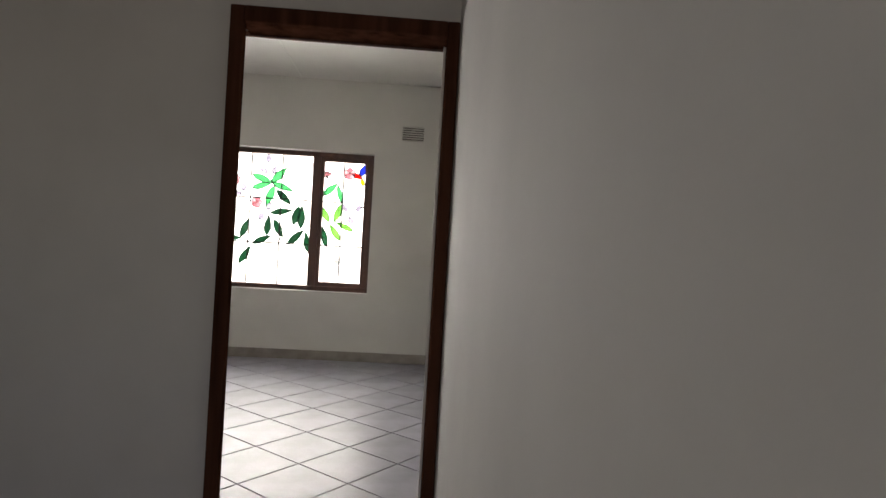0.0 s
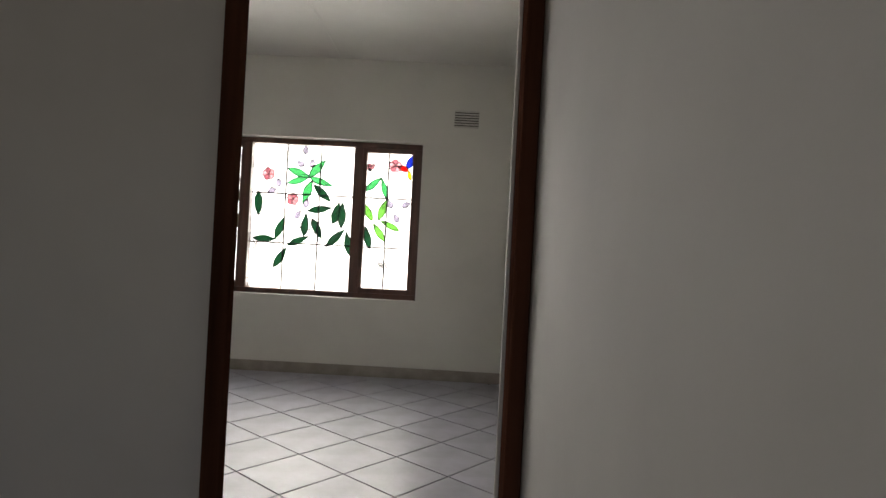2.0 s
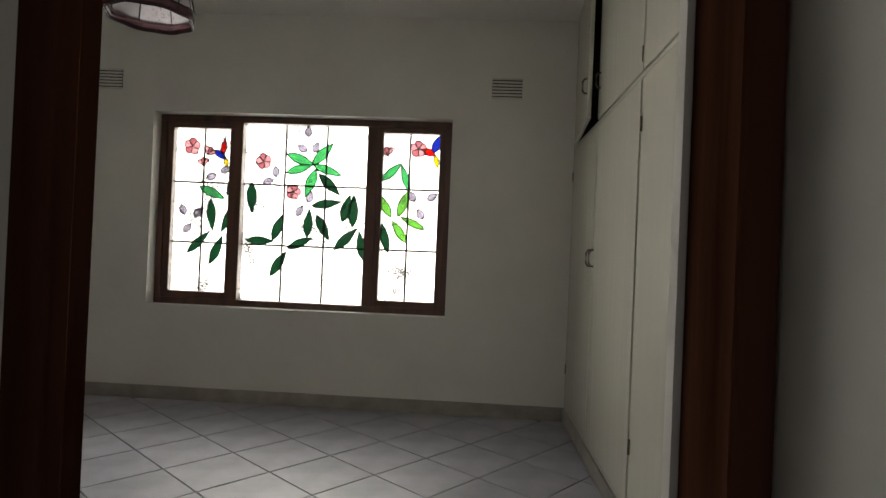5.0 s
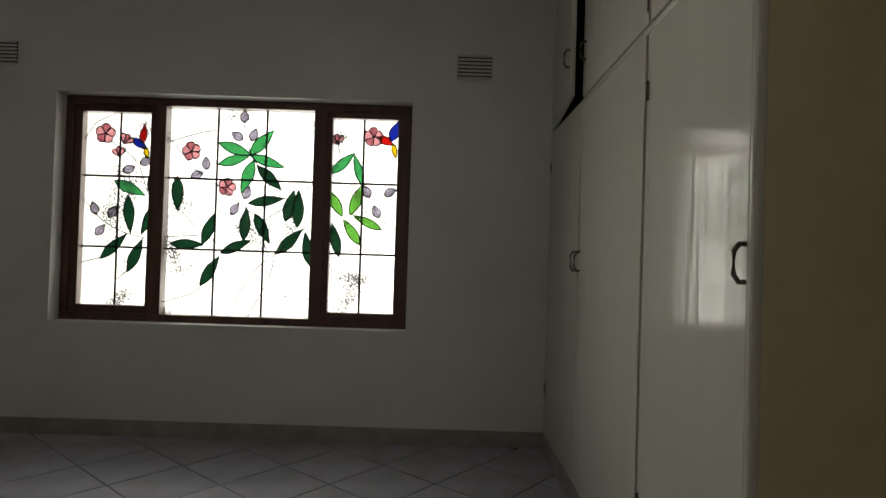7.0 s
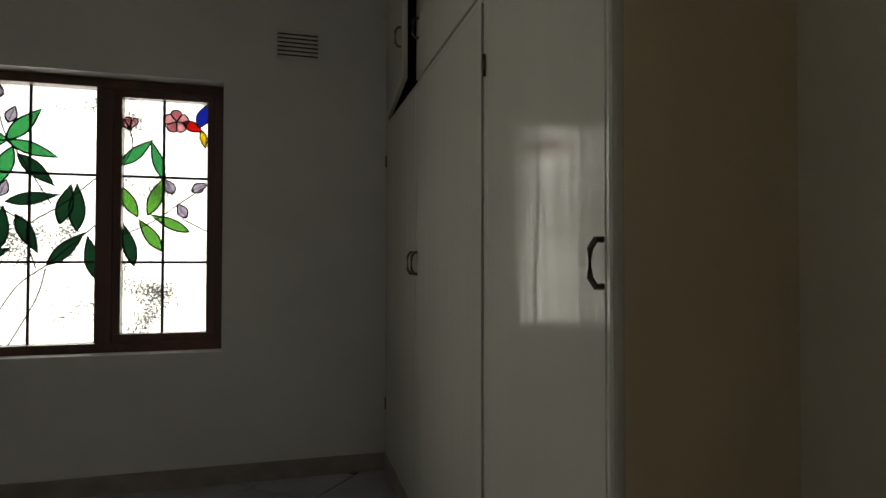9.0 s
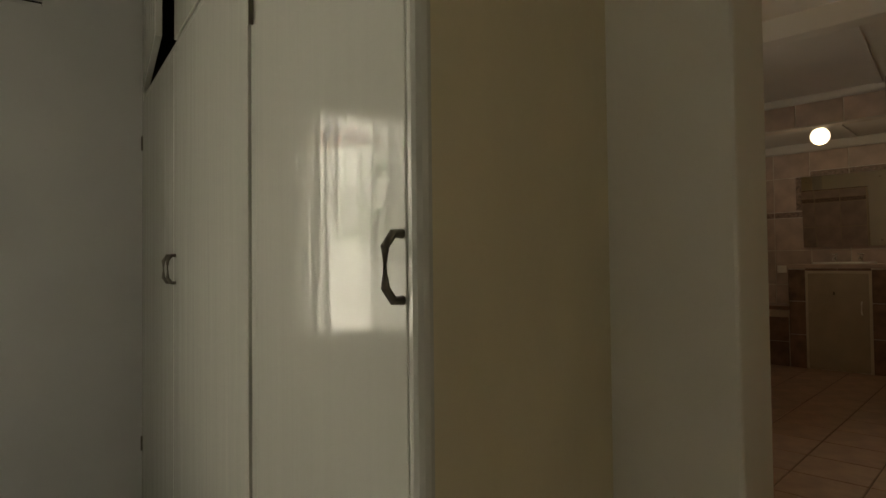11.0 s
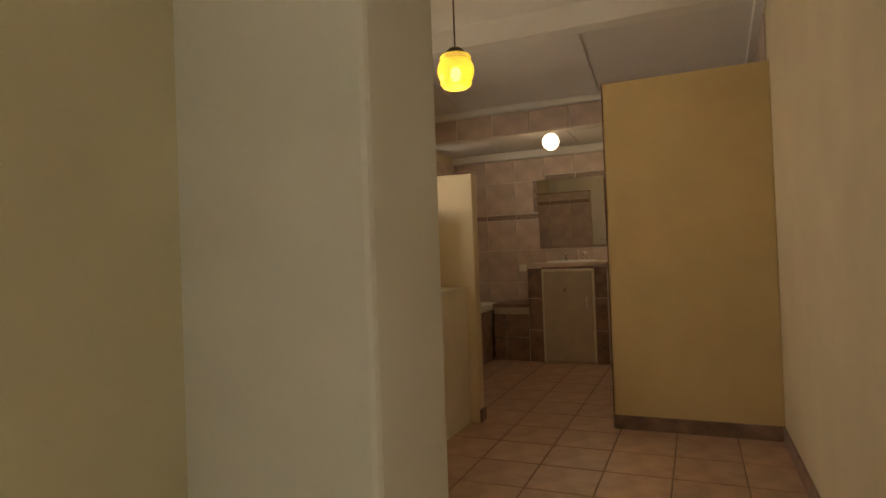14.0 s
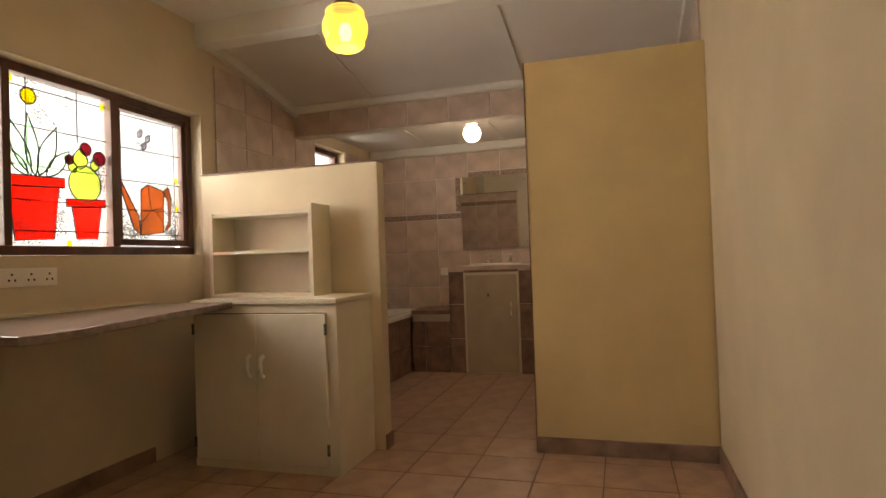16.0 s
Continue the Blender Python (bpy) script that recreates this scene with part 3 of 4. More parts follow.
for r, z in ((0.072, 2.172), (0.168, 2.01), (0.190, 1.925), (0.186, 1.888)):
    tube(b, [(r * (1 + 0.03 * math.cos(8 * k * math.pi / 24)) * math.cos(k * math.pi / 24), r * (1 + 0.03 * math.cos(8 * k * math.pi / 24)) * math.sin(k * math.pi / 24), z) for k in range(49)], 0.004, 5)
part("lead_lines", b, M_LEAD, lp)
part("cord", tube(bmesh.new(), [(0, 0, 2.19), (0, 0, H1 - 0.06)], 0.006), M_LEAD, lp)
part("ceiling_rose", lathe(bmesh.new(), ((0.0, H1 - 0.09), (0.05, H1 - 0.085), (0.055, H1 - 0.061)), 24), M_LEAD, lp)


# ---- bath wing shell ----
def wing(name, bm, material, label):
    return structure(name, bm, material, label, WING)


b = bmesh.new()
box(b, -3.6, -1.90, 3.09, 3.32, -0.1, 2.95)
box(b, -0.115, 1.40, 3.09, 3.32, -0.1, 2.95)
box(b, -1.90, -0.115, 3.09, 3.32, -0.1, 1.2)
box(b, -1.90, -0.115, 3.09, 3.32, 2.125, 2.95)
box(b, 1.40, 2.0, 3.09, 3.32, -0.1, 1.95)
box(b, 1.40, 2.0, 3.09, 3.32, 2.22, 2.95)
box(b, 2.0, 2.85, 3.09, 3.32, -0.1, 2.95)
wing("wall_study_north", b, M_CREAM, "cream plastered wall around the study window")
wing("wall_study_south", bx(-3.86, 2.85, -0.18, 0.0, -0.1, 2.95), M_CREAM, "long cream plastered wall beside the passage")
wing("wall_study_west", bx(-3.38, -3.20, 0.741, 3.09, -0.1, 2.95, 0.008), M_PALE, "pale cream plastered wall end at the passage")
wing("wall_bath_east", bx(2.66, 2.85, 0.0, 3.09, -0.1, 2.95), M_LGROUT, "bathroom back wall behind the tiles")
wing("wall_screen", bx(0.0, 0.11, 0.0, 0.957, 0.0, 2.228, 0.006), M_YELLOW, "yellow plastered screen wall below the ceiling")
wing("trim_screen", bx(-0.003, 0.113, 0.9575, 0.963, 0.0, 2.229, 0.001), M_BDARK, "brown tile trim on the screen wall edge")
wing("wall_half", bx(-0.131, -0.03, 1.835, 3.09, 0.0, 1.715, 0.006), M_CREAM, "cream plastered half-height partition wall")
wing("wall_half_cap", bx(-0.135, -0.020, 1.83, 3.088, 1.7155, 1.724, 0.002), M_BDARK, "brown tile trim on the partition wall")
wing("ceiling_study", bx(-3.9, -0.13, -0.18, 3.32, 2.72, 2.95), M_CEIL, "white study ceiling")
wing("beam_study", bx(-0.16, -0.02, 0.0, 3.09, 2.575, 2.74, 0.008), M_CEIL, "white painted ceiling beam over the partition")
b = bmesh.new()
vs = [b.verts.new(p) for p in ((-0.05, 0, 2.66), (1.12, 0, 2.42), (1.12, 3.09, 2.42), (-0.05, 3.09, 2.66), (-0.05, 0, 2.9), (1.12, 0, 2.9), (1.12, 3.09, 2.9), (-0.05, 3.09, 2.9))]
for q in ((0, 1, 2, 3), (4, 5, 6, 7), (0, 1, 5, 4), (1, 2, 6, 5), (2, 3, 7, 6), (3, 0, 4, 7)):
    b.faces.new([vs[i] for i in q])
for y in (1.13, 2.35):
    s = bmesh.ops.create_cube(b, size=1, matrix=Matrix.LocRotScale((0.53, y, 2.537), Euler((0, math.atan2(0.24, 1.17), 0)), (1.2, 0.045, 0.012)))
wing("ceiling_bath_slope", b, M_CEIL, "sloping white bathroom ceiling with cover strips")
b = bx(1.12, 2.85, 0, 3.32, 2.33, 2.9)
for y in (1.56, 2.36):
    box(b, 1.2, 2.66, y - 0.02, y + 0.02, 2.32, 2.335)
wing("ceiling_bath", b, M_CEIL, "flat white bathroom ceiling with cover strips")
wing("bulkhead", bx(1.05, 1.17, 0.0, 3.09, 2.19, 2.46, 0.003), M_LGROUT, "tiled bulkhead beam across the bathroom")
b = bx(0.995, 1.05, 0.0, 3.09, 2.385, 2.45, 0.02)
wing("cornice_bulkhead", b, M_CEIL, "white cornice over the tiled bulkhead")
wing("cornice_bath", bx(2.60, 2.66, 0.0, 3.09, 2.235, 2.332, 0.02), M_CEIL, "white cornice over the bathroom back wall")
for y0, y1, nm in ((3.035, 3.085, "north"), (0.006, 0.056, "south")):
    s = bmesh.new()
    bmesh.ops.create_cube(s, size=1, matrix=Matrix.LocRotScale((0.53, (y0 + y1) / 2, 2.505), Euler((0, math.atan2(0.24, 1.17), 0)), (1.16, 0.05, 0.07)))
    wing("cornice_slope_" + nm, s, M_CEIL, "white cornice along the sloping ceiling")
wing("floor_wing", bx(-3.29, 2.85, -0.1, 3.3, -0.12, -0.002), M_TGROUT, "brown grout bed under the terracotta tiles")
for nm, a in (("screen", (-0.014, 0.0, 0.0, 0.957)), ("half_end", (-0.131, -0.03, 1.822, 1.834)), ("south", (-3.2, -0.014, 0.0, 0.013)), ("north", (-3.2, -0.585, 3.077, 3.09))):
    wing("skirting_" + nm, bx(*a, 0.0, 0.09, 0.003), M_BDARK, "brown tile skirting along the wall foot")

# ---- study window ----
w2 = tagged(thing("window_2", WING, "dark wood study window of leaded glass with potted plants", "window"), kind="structure")
window_frame(w2, -1.895, -0.12, 1.205, 2.12, ((-0.735, 0.05), (-1.345, 0.04)), 3.165, 3.245)
sash(w2, -0.72, -0.16, 1.262, 2.08, 0.035, 3.18, 3.24)
p_mid = pane(w2, -1.33, -0.75, 1.26, 2.09, 3.21, "leaded glass with red pots, agave and cactus")
p_can = pane(w2, -0.70, -0.18, 1.28, 2.05, 3.21, "leaded glass with an amber watering can")
p_left = pane(w2, -1.86, -1.36, 1.26, 2.09, 3.21, "leaded clear glass")
LEADS = bmesh.new()
Y2 = 3.206
art("pot_rim", ((-1.331, 1.590), (-1.021, 1.601), (-1.022, 1.554), (-1.333, 1.537)), G_POT, p_mid, Y2, LEADS)
art("pot", ((-1.317, 1.535), (-1.054, 1.551), (-1.086, 1.287), (-1.288, 1.277)), G_POT, p_mid, Y2, LEADS)
art("pot_rim", ((-1.014, 1.497), (-0.774, 1.510), (-0.775, 1.470), (-1.015, 1.458)), G_POT, p_mid, Y2, LEADS)
art("pot", ((-0.982, 1.455), (-0.801, 1.466), (-0.828, 1.293), (-0.957, 1.290)), G_POT, p_mid, Y2, LEADS)
art("cactus", round_line(-0.90, 1.585, 0.098), G_CACT, p_mid, Y2, LEADS)
art("cactus", leaf_line(-0.93, 1.66, -0.925, 1.78, 0.09), G_CACT, p_mid, Y2 - 0.001, LEADS)
art("cactus", leaf_line(-0.96, 1.64, -0.995, 1.71, 0.05), G_CACT, p_mid, Y2 - 0.001, LEADS)
art("cactus", leaf_line(-0.85, 1.66, -0.825, 1.74, 0.055), G_CACT, p_mid, Y2 - 0.001, LEADS)
for x, z, r in ((-0.895, 1.775, 0.034), (-0.81, 1.735, 0.038), (-0.995, 1.705, 0.024)):
    art("cactus_fruit", round_line(x, z, r), G_WINE, p_mid, Y2 - 0.002, LEADS)
for lf in ((-1.20, 1.595, -1.325, 1.88, 0.075), (-1.18, 1.595, -1.215, 1.90, 0.07), (-1.16, 1.60, -1.06, 1.86, 0.085), (-1.12, 1.60, -0.99, 1.75, 0.07), (-1.22, 1.595, -1.325, 1.72, 0.06)):
    art("agave_leaf", leaf_line(*lf), G_PALE, p_mid, Y2, LEADS)
art("can_body", ((-0.518, 1.598), (-0.464, 1.632), (-0.360, 1.610), (-0.336, 1.600), (-0.345, 1.343), (-0.527, 1.323)), G_AMB, p_can, Y2, LEADS)
art("can_spout", ((-0.686, 1.636), (-0.658, 1.626), (-0.540, 1.435), (-0.530, 1.325), (-0.577, 1.359)), G_AMB, p_can, Y2, LEADS)
art("can_handle", ((-0.345, 1.60), (-0.30, 1.635), (-0.275, 1.56), (-0.285, 1.39), (-0.34, 1.345), (-0.30, 1.42), (-0.305, 1.55)), G_AMB, p_can, Y2, LEADS)
for a, c in (((-0.42, 1.49), (-0.345, 1.40)), ((-0.527, 1.46), (-0.34, 1.50)), ((-0.464, 1.632), (-0.44, 1.48)), ((-0.44, 1.48), (-0.527, 1.39)), ((-0.62, 1.53), (-0.585, 1.55)), ((-0.585, 1.40), (-0.545, 1.45))):
    tube(LEADS, [(a[0], Y2 - 0.003, a[1]), (c[0], Y2 - 0.003, c[1])], 0.0024, 4)
for k in range(-2, 3):
    h = 0.038 * math.cos(k * 0.5)
    tube(LEADS, [(-1.208 + k * 0.015, Y2 - 0.004, 1.985 - h), (-1.208 + k * 0.015, Y2 - 0.004, 1.985 + h)], 0.002, 4)
    tube(LEADS, [(-1.208 - h, Y2 - 0.004, 1.985 + k * 0.015), (-1.208 + h, Y2 - 0.004, 1.985 + k * 0.015)], 0.002, 4)
art("honeycomb", round_line(-1.208, 1.985, 0.04), G_YEL, p_mid, Y2, LEADS)
for x, z in ((-0.50, 1.86), (-0.47, 1.91), (-0.53, 1.93)):
    art("insect", leaf_line(x, z - 0.02, x + 0.03, z + 0.03, 0.035), G_GREY, p_can, Y2, LEADS)
for z in (1.32, 1.47, 1.64, 1.83, 2.02):
    tube(LEADS, [(-1.86, Y2, z), (-0.76, Y2, z + 0.01)], 0.0032, 5)
    tube(LEADS, [(-0.69, Y2, z), (-0.19, Y2, z + 0.01)], 0.0032, 5)
for x, z0, z1 in ((-1.22, 1.62, 2.08), (-1.62, 1.27, 2.08), (-0.94, 1.80, 2.08), (-0.24, 1.29, 2.04), (-0.66, 1.29, 2.04)):
    tube(LEADS, [(x, Y2, z0), (x, Y2, z1)], 0.0032, 5)
part("lead_came", LEADS, M_LEAD, w2, "black lead lines of the stained glass")
for x, z in ((-0.225, 1.50), (-0.225, 1.68), (-0.78, 2.03), (-1.0, 1.265), (-1.3, 2.05)):
    part("glass_tile", bx(x - 0.012, x + 0.012, 3.203, 3.209, z - 0.016, z + 0.016), G_YEL, w2)
# pale sheet added to fill the view outside, no wall known there
wing("backdrop_study", bx(-3.0, 6.5, 6.5, 6.6, -1, 5), mat("pale_backdrop", (0.75, 0.74, 0.70), 0.9), "plain pale backdrop added outside the study window")
w3 = tagged(thing("window_3", WING, "small high dark wood bathroom window", "window"), kind="structure")
window_frame(w3, 1.405, 1.995, 1.955, 2.215, (), 3.17, 3.24)
pane(w3, 1.45, 1.95, 2.0, 2.17, 3.205, "clear bathroom window glass")

# ---- study furniture ----
cb = thing("cupboard", WING @ pose(-0.582, 1.90, 0), "cream painted two-door cupboard against the half wall", "cupboard")
part("body", bx(0.004, 0.45, 0.0, 0.90, 0.0, 0.905, 0.003), M_CUP, cb)
part("top", bx(-0.012, 0.45, -0.010, 0.905, 0.905, 0.932, 0.004), M_CUP, cb)
part("plinth", bx(-0.004, 0.004, 0.0, 0.90, 0.0, 0.045, 0.002), M_CUP, cb)
for y0, y1, hy, hg in ((0.06, 0.4792, 0.44, 0.058), (0.4808, 0.885, 0.52, 0.888)):
    d = part("door", bx(-0.014, 0.004, y0, y1, 0.05, 0.852, 0.003), M_CUP, cb)
    t = tube(bmesh.new(), [(-0.014, hy, 0.515), (-0.036, hy, 0.525), (-0.042, hy, 0.57), (-0.036, hy, 0.615), (-0.014, hy, 0.625)], 0.0125, 10)
    part("handle", t, M_PLAST, d, "white plastic bow handle", smooth=True)
    for z in (0.11, 0.74):
        part("hinge", bx(-0.020, -0.013, hg - 0.007, hg + 0.007, z, z + 0.06), M_METAL, d, "dark metal hinge")
# thin dark strip painted as the shade line over the doors
part("painted_gap_shade", bx(0.0025, 0.0045, 0.055, 0.89, 0.852, 0.857), M_DARK, cb)

su = thing("shelf_unit", WING @ pose(-0.37, 2.145, 0.932), "small cream painted open shelf unit on the cupboard", "shelf")
part("side_panel", bx(0.0, 0.215, 0.0, 0.024, 0.0, 0.535, 0.002), M_CUP, su)
part("side_panel", bx(0.0, 0.215, 0.676, 0.70, 0.0, 0.505, 0.002), M_CUP, su)
for z, nm in ((0.0, "bottom"), (0.255, "shelf"), (0.478, "top")):
    part(nm, bx(0.004, 0.215, 0.024, 0.676, z, z + 0.02, 0.002), M_CUP, su)
part("back", bx(0.208, 0.215, 0.024, 0.676, 0.02, 0.478), M_CUP, su)

dk = thing("desk_top", WING, "brown laminate desk top fixed along the window wall", "desk")
b = bmesh.new()
pts = ((-1.98, 3.085), (-1.98, 2.28), (-1.90, 2.24), (-0.60, 2.52), (-0.60, 3.085))
lo, hi = [b.verts.new((x, y, 0.888)) for x, y in pts], [b.verts.new((x, y, 0.920)) for x, y in pts]
b.faces.new(lo[::-1])
b.faces.new(hi)
for i in range(5):
    b.faces.new((lo[i], lo[(i + 1) % 5], hi[(i + 1) % 5], hi[i]))
bmesh.ops.bevel(b, geom=list(b.edges), offset=0.004, segments=2, affect='EDGES', profile=0.5)
part("worktop", b, M_DESK, dk)
part("batten", bx(-1.96, -0.62, 3.05, 3.088, 0.84, 0.887, 0.002), M_CUP, dk, "cream wall batten under the desk")
part("upstand", bx(-1.98, -0.60, 3.075, 3.089, 0.921, 0.935, 0.002), M_CUP, dk)

so = thing("socket_strip", WING @ pose(-1.45, 3.09, 1.10), "white multi-way electric socket panel on cream wall", "socket")
part("plate", bx(-0.27, 0.27, -0.016, 0.0, -0.043, 0.043, 0.004), M_PLAST, so)
for k in range(6):
    x = -0.225 + k * 0.09
    part("socket_face", bx(x - 0.038, x + 0.038, -0.019, -0.016, -0.036, 0.036, 0.001), M_PLAST, so)
    for dx, dz in ((0, 0.014), (-0.014, -0.012), (0.014, -0.012)):
        part("socket_hole", bx(x + dx - 0.004, x + dx + 0.004, -0.0205, -0.0185, dz - 0.005, dz + 0.005), M_DARK, so)

yl = thing("glass_pendant", WING @ pose(-1.191, 1.503, 0.125), "lit yellow ribbed glass pendant lamp on a cord", "lamp")
yl.scale = (0.92, 0.92, 0.95)
prof = [(0.050, 2.135), (0.078, 2.128), (0.086, 2.117), (0.084, 2.106), (0.079, 2.102)]
prof += [(0.080 + 0.019 * math.sin(math.pi * k / 20) ** 0.8 + 0.0022 * (k % 2), 2.100 - 0.108 * k / 20) for k in range(21)]
prof += [(0.083, 1.988), (0.085, 1.980), (0.078, 1.968), (0.062, 1.957), (0.052, 1.954), (0.048, 1.958), (0.036, 1.955), (0.030, 1.958), (0.0, 1.957)]
part("shade", lathe(bmesh.new(), prof, 40), ribbed_glow("lit_yellow_glass", (1.0, 0.84, 0.22)), yl, "lit ribbed yellow glass", smooth=True).visible_shadow = False
part("bright_core", lathe(bmesh.new(), ((0.0, 2.07), (0.022, 2.06), (0.03, 2.03), (0.022, 2.0), (0.0, 1.99)), 20), glow("bulb_glow", (1, 0.85, 0.4), 6), yl)
part("cap", lathe(bmesh.new(), ((0.0, 2.172), (0.03, 2.168), (0.052, 2.15), (0.058, 2.13), (0.05, 2.128)), 28), M_METAL, yl, "dark bronze lamp cap", smooth=True)
part("cord", tube(bmesh.new(), [(0, 0, 2.168), (0, 0, 2.73)], 0.005), M_METAL, yl)
part("ceiling_rose", lathe(bmesh.new(), ((0.0, 2.70), (0.045, 2.705), (0.05, 2.73)), 24), M_METAL, yl)

gl = thing("globe_lamp", WING @ pose(1.456, 1.628, 0), "lit white glass globe lamp under the bathroom ceiling", "lamp")
part("globe", lathe(bmesh.new(), [(0.076 * math.sin(math.pi * k / 16), 2.172 + 0.076 * math.cos(math.pi * k / 16)) for k in range(17)], 32), glow("lit_opal_glass", (1, 0.90, 0.68), 2), gl, smooth=True).visible_shadow = False
part("fitting", lathe(bmesh.new(), ((0.0, 2.25), (0.05, 2.252), (0.055, 2.329)), 24), M_PLAST, gl)

# ---- bathroom things ----
va = thing("vanity", WING @ pose(2.18, 1.27, 0), "brown tiled vanity unit with a fawn cupboard door", "vanity")
b = bmesh.new()
box(b, 0.006, 0.476, 0.0, 0.82, 0.0, 1.0)
part("body", b, M_LGROUT, va)
part("top", bx(-0.008, 0.476, -0.005, 0.825, 1.0, 1.04, 0.004), M_BTILE, va, "marbled tile vanity top")
for z0, z1 in ((0.003, 0.33), (0.336, 0.665), (0.671, 0.985)):
    for y0, y1 in ((0.003, 0.125), (0.672, 0.817)):
        part("tile", bx(-0.006, 0.008, y0, y1, z0, z1, 0.002), M_BDARK, va)
for y0, y1 in ((0.13, 0.395), (0.40, 0.667)):
    part("tile", bx(-0.006, 0.008, y0, y1, 0.975, 0.998, 0.002), M_BDARK, va)
for k in range(3):
    part("tile", bx(0.01 + k * 0.155, 0.16 + k * 0.155, 0.818, 0.826, 0.64, 0.998, 0.002), M_BDARK, va)
part("door_frame", bx(-0.012, 0.008, 0.128, 0.148, 0.0, 0.972, 0.002), M_CUP, va)
part("door_frame", bx(-0.012, 0.008, 0.650, 0.670, 0.0, 0.972, 0.002), M_CUP, va)
part("door_frame", bx(-0.012, 0.008, 0.148, 0.650, 0.952, 0.972, 0.002), M_CUP, va)
d = part("door", bx(-0.010, 0.012, 0.151, 0.647, 0.012, 0.949, 0.003), M_VDOOR, va)
part("handle", tube(bmesh.new(), [(-0.01, 0.205, 0.56), (-0.035, 0.205, 0.57), (-0.035, 0.205, 0.67), (-0.01, 0.205, 0.68)], 0.008), M_PLAST, d)
part("hook", bx(-0.018, -0.010, 0.42, 0.435, 0.74, 0.77, 0.002), M_METAL, d)
bs = thing("basin", WING @ pose(2.42, 1.66, 1.04), "white oval porcelain basin set in the vanity top", "basin")
bm_b = lathe(bmesh.new(), ((0.27, 0.0), (0.275, 0.012), (0.26, 0.02), (0.235, 0.012), (0.20, -0.015), (0.0, -0.035)), 40)
bmesh.ops.scale(bm_b, vec=(0.72, 1, 1), verts=bm_b.verts)
part("bowl", bm_b, M_PORC, bs, smooth=True)
for y in (1.76, 1.54):
    tp = thing("tap", WING @ pose(2.585, y, 1.04), "chrome pillar tap on the vanity top", "tap", "basin taps")
    part("body", lathe(bmesh.new(), ((0.024, 0.0), (0.02, 0.012), (0.014, 0.02), (0.014, 0.07), (0.02, 0.075), (0.0, 0.085)), 16), M_CHROME, tp, smooth=True)
    part("spout", tube(bmesh.new(), [(0, 0, 0.05), (-0.05, 0, 0.06), (-0.09, 0, 0.05), (-0.095, 0, 0.035)], 0.010), M_CHROME, tp, smooth=True)
    part("handle", tube(bmesh.new(), [(0, -0.03, 0.097), (0, 0.03, 0.097)], 0.007), M_CHROME, tp)
mi = thing("mirror", WING @ pose(2.636, 1.32, 1.215, 0, -3.9, 0.6), "frameless rectangular wall mirror over the vanity", "mirror")
part("glass", bx(-0.008, 0.0, 0.0, 0.73, 0.0, 0.75, 0.002), M_MIRROR, mi)
for y, z in ((0.05, 0.06), (0.68, 0.06), (0.05, 0.69), (0.68, 0.69)):
    part("screw_cap", bx(-0.014, -0.008, y - 0.008, y + 0.008, z - 0.008, z + 0.008, 0.002), M_CHROME, mi)
sk2 = thing("wall_socket", WING @ pose(2.648, 2.27, 0.985), "small white shaver socket on the tiled wall", "socket")
part("plate", bx(-0.012, 0.0, -0.045, 0.045, -0.04, 0.04, 0.003), M_PLAST, sk2)
part("switch", bx(-0.018, -0.012, 0.01, 0.03, -0.015, 0.015, 0.002), M_PLAST, sk2)

lg = thing("tiled_ledge", WING @ pose(2.18, 2.095, 0), "low brown tiled ledge between bath and vanity", "ledge")
part("body", bx(0.006, 0.476, 0.0, 0.39, 0.0, 0.575), M_LGROUT, lg)
part("top", bx(-0.03, 0.476, 0.0, 0.39, 0.575, 0.615, 0.004), M_BDARK, lg)
for z0, z1 in ((0.003, 0.25), (0.256, 0.50)):
    for y0, y1 in ((0.003, 0.255), (0.261, 0.387)):
        part("tile", bx(-0.006, 0.008, y0, y1, z0, z1, 0.002), M_BDARK, lg)
bt = thing("bathtub", WING @ pose(0.62, 2.49, 0), "white built-in bathtub with a brown tiled front", "bathtub")
b = bmesh.new()
rim = lambda k, z: [b.verts.new((0.02 + k + (1.96 - 2 * k) * u, k + (0.585 - 2 * k) * v, z)) for u, v in ((0, 0), (1, 0), (1, 1), (0, 1))]
r0, r1, r2, r3 = rim(0.0, 0.55), rim(0.0, 0.60), rim(0.06, 0.60), rim(0.14, 0.22)
for a, c in ((r0, r1), (r1, r2), (r2, r3)):
    for i in range(4):
        b.faces.new((a[i], a[(i + 1) % 4], c[(i + 1) % 4], c[i]))
b.faces.new(r3)
bmesh.ops.bevel(b, geom=[e for e in b.edges], offset=0.02, segments=3, affect='EDGES', profile=0.5)
part("tub", b, M_PORC, bt, smooth=True)
part("front_panel", bx(0.02, 1.55, 0.03, 0.05, 0.0, 0.55), M_LGROUT, bt)
for k in range(5):
    for z0, z1 in ((0.003, 0.27), (0.276, 0.545)):
        part("tile", bx(0.025 + k * 0.307, 0.325 + k * 0.307, 0.018, 0.032, z0, z1, 0.002), M_BDARK, bt)
mx = thing("bath_mixer", WING @ pose(2.44, 2.95, 0.60), "chrome bath mixer tap at the tub end", "tap")
part("body", tube(bmesh.new(), [(0.03, -0.09, 0.05), (0.03, 0.09, 0.05)], 0.02), M_CHROME, mx, smooth=True)
part("spout", tube(bmesh.new(), [(0.03, 0, 0.05), (-0.05, 0, 0.055), (-0.11, 0, 0.03)], 0.014), M_CHROME, mx, smooth=True)
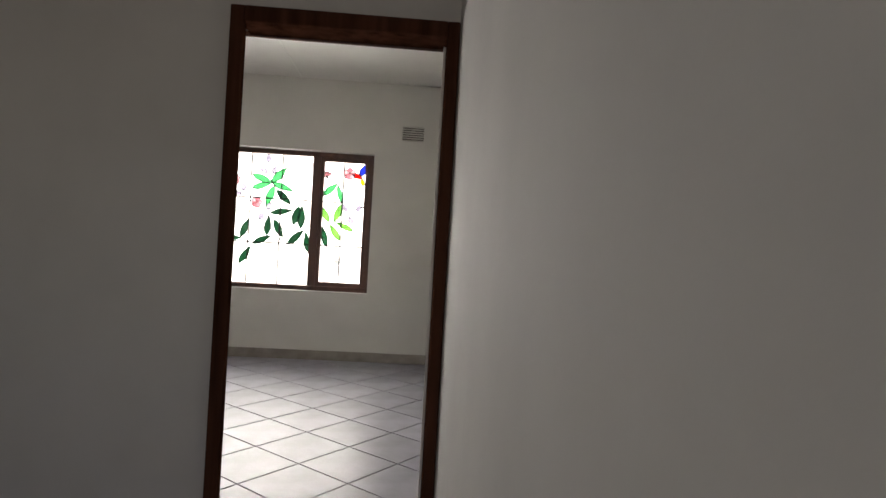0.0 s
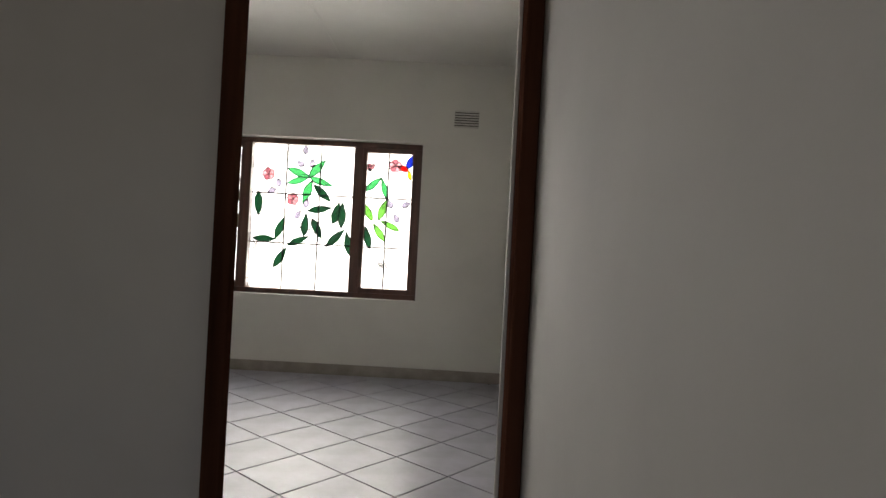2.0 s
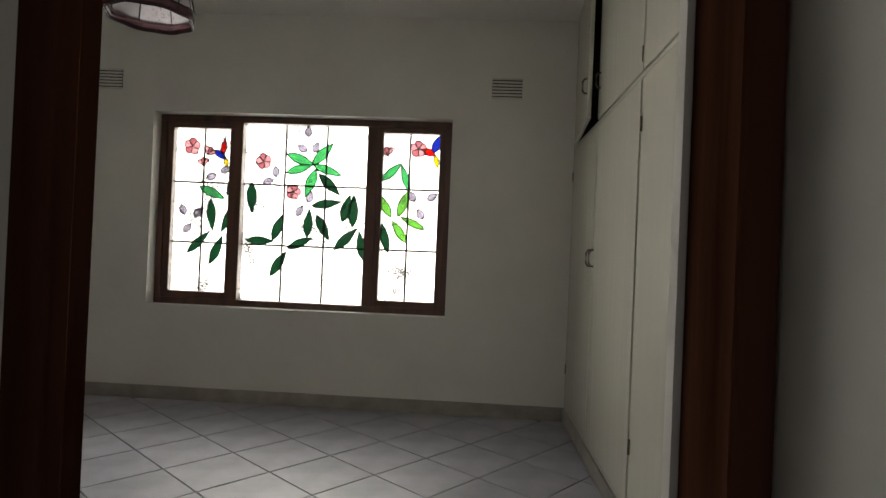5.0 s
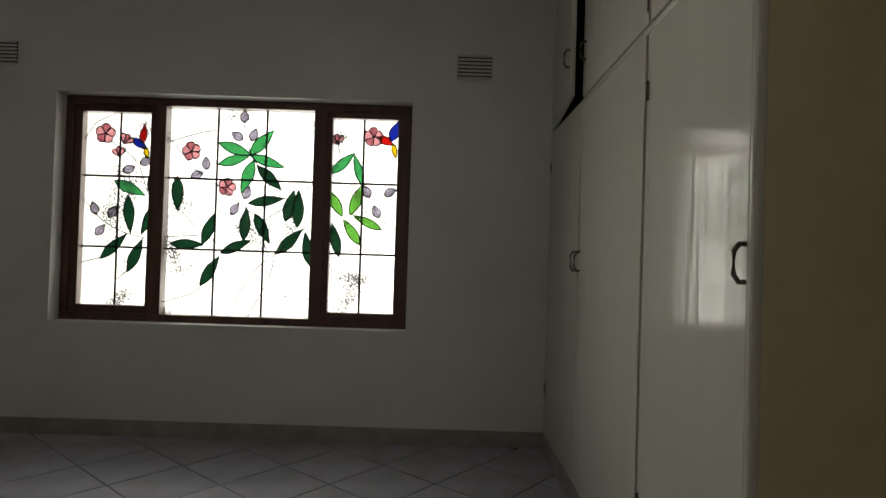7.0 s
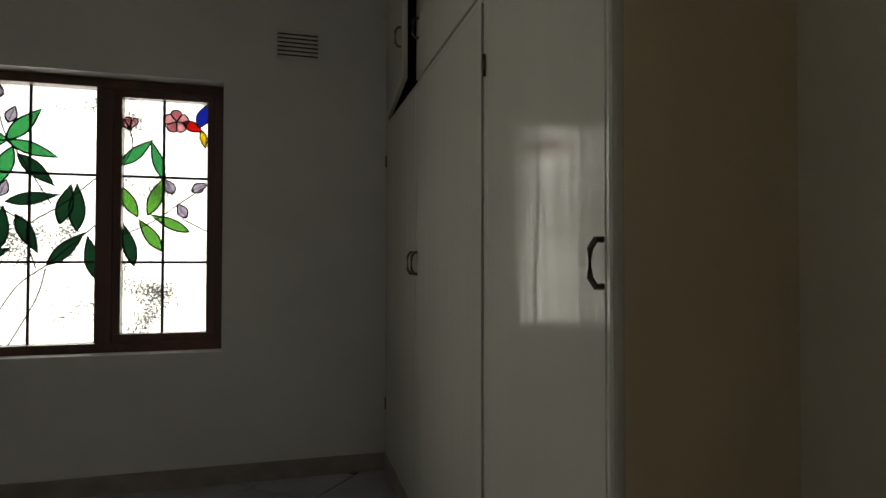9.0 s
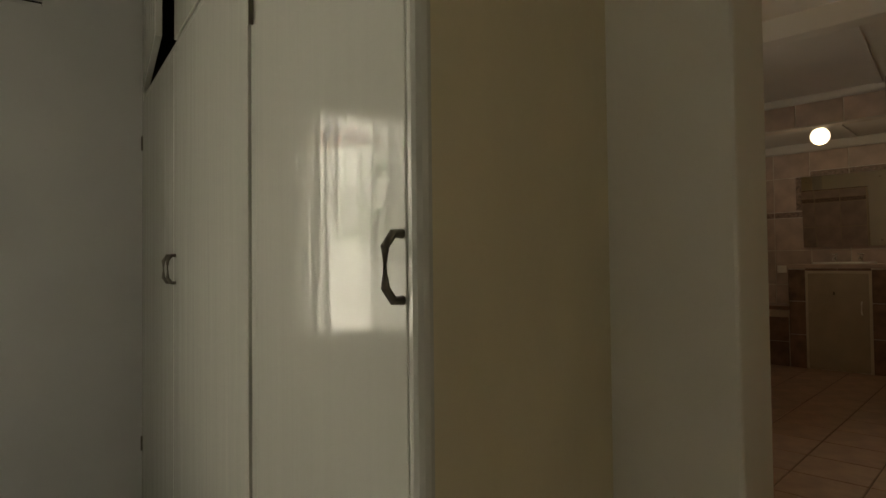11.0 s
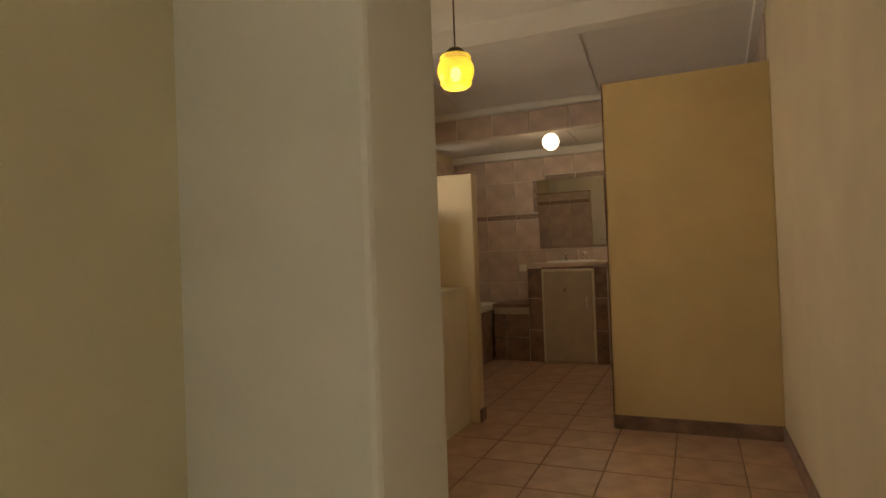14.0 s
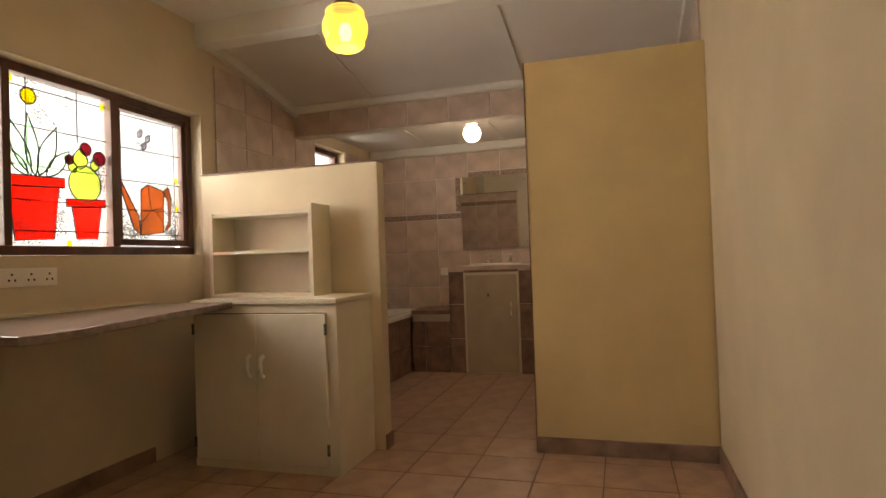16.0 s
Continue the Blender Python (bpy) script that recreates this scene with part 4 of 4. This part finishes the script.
for y in (-0.09, 0.09):
    part("leg", tube(bmesh.new(), [(0.03, y, 0.0), (0.03, y, 0.06)], 0.012), M_CHROME, mx)
    part("handle", tube(bmesh.new(), [(0.03, y - 0.025, 0.085), (0.03, y + 0.025, 0.085)], 0.014), M_CHROME, mx)

# ---- tiles, one by one ----
INV = WING.inverted()


def tile_mesh(name, sx, sy, t, material):
    return mesh_of(name, bx(-sx / 2, sx / 2, -sy / 2, sy / 2, -t, 0, 0.0025), material)


floor = bpy.data.objects["floor_bedroom"]
P, A = 0.352, radians(50)
tm = tile_mesh("tile", P - 0.007, P - 0.007, 0.006, M_FTILE)
for i in range(-30, 31):
    for j in range(-30, 31):
        x = 0.018 + math.cos(A) * (i + 0.5) * P - math.sin(A) * (j + 0.5) * P
        y = 3.241 + math.sin(A) * (i + 0.5) * P + math.cos(A) * (j + 0.5) * P
        if -4.9 < x < 1.9 and 1.9 < y < 5.55 and (y > 2.4 or -1.5 < x < 0.7) and (INV @ Vector((x, y, 0))).x < -3.40 and not (x > 1.25 and y > 3.45):
            o = new("tile", tm)
            o.matrix_basis = pose(x, y, 0.0, 0, 0, 50)
            o.parent = floor
floor = bpy.data.objects["floor_wing"]
P = 0.335
tm = tile_mesh("tile", P - 0.008, P - 0.008, 0.006, M_TERRA)
for i in range(-10, 9):
    for j in range(0, 10):
        x, y = -0.115 + (i + 0.5) * P, -0.085 + (j + 0.5) * P
        if x > -3.40 and y < 3.2:
            o = new("tile", tm)
            o.matrix_basis = pose(x, y, 0.002)
            o.parent = floor


def tile_wall(parent, axis, at, us, vs_, material, flip):
    """Wall tiles between the joints us (along the wall) and vs_ (up)."""
    cache = {}
    for u0, u1 in zip(us, us[1:]):
        for v0, v1 in zip(vs_, vs_[1:]):
            key = (round(u1 - u0, 3), round(v1 - v0, 3))
            mt = M_BORDER if v1 - v0 < 0.09 else material
            if key not in cache:
                cache[key] = tile_mesh("tile", key[0] - 0.009, key[1] - 0.009, 0.010, mt)
            o = new("tile", cache[key])
            u, v = (u0 + u1) / 2, (v0 + v1) / 2
            o.matrix_basis = pose(at, u, v, 90, 0, 90 if flip else -90) if axis == "x" else pose(u, at, v, 90, 0, 0 if not flip else 180)
            o.parent = parent


def steps(a, z, s):
    n = max(1, round((z - a) / s))
    return [a + (z - a) * k / n for k in range(n + 1)]


VS = [0.08, 0.447, 0.817, 1.188, 1.54, 1.605, 1.965, 2.03, 2.24]
US = [0.02, 0.234, 0.584, 0.934, 1.284, 1.634, 1.984, 2.334, 2.684, 3.03, 3.085]
VS2 = VS[:6] + [1.975, 2.24]
tile_wall(bpy.data.objects["wall_bath_east"], "x", 2.649, US[:7], VS, M_BTILE, False)
tile_wall(bpy.data.objects["wall_bath_east"], "x", 2.649, US[6:], VS2, M_BTILE, False)
for k, z in enumerate((1.62, 1.80)):
    part("border_tile", bx(2.643, 2.652, 2.062, 2.118, z, z + 0.173, 0.002), M_BORDER, bpy.data.objects["wall_bath_east"])
tile_wall(bpy.data.objects["wall_half"], "x", -0.026, steps(1.84, 3.07, 0.31), VS[:6] + [1.71], M_BTILE, True)
tile_wall(bpy.data.objects["wall_study_north"], "y", 3.079, steps(0.02, 1.39, 0.34), VS2 + [2.5], M_BTILE, False)
tile_wall(bpy.data.objects["wall_study_north"], "y", 3.079, steps(2.01, 2.64, 0.32), VS2, M_BTILE, False)
tile_wall(bpy.data.objects["wall_study_north"], "y", 3.079, steps(1.40, 2.0, 0.3), VS[:6] + [1.94], M_BTILE, False)
tile_wall(bpy.data.objects["wall_study_south"], "y", 0.010, steps(0.115, 2.64, 0.35), VS[:-1] + [2.3, 2.55], M_BTILE, True)
tile_wall(bpy.data.objects["bulkhead"], "x", 1.040, steps(0.01, 3.08, 0.35), [2.195, 2.39], M_BTILE, False)
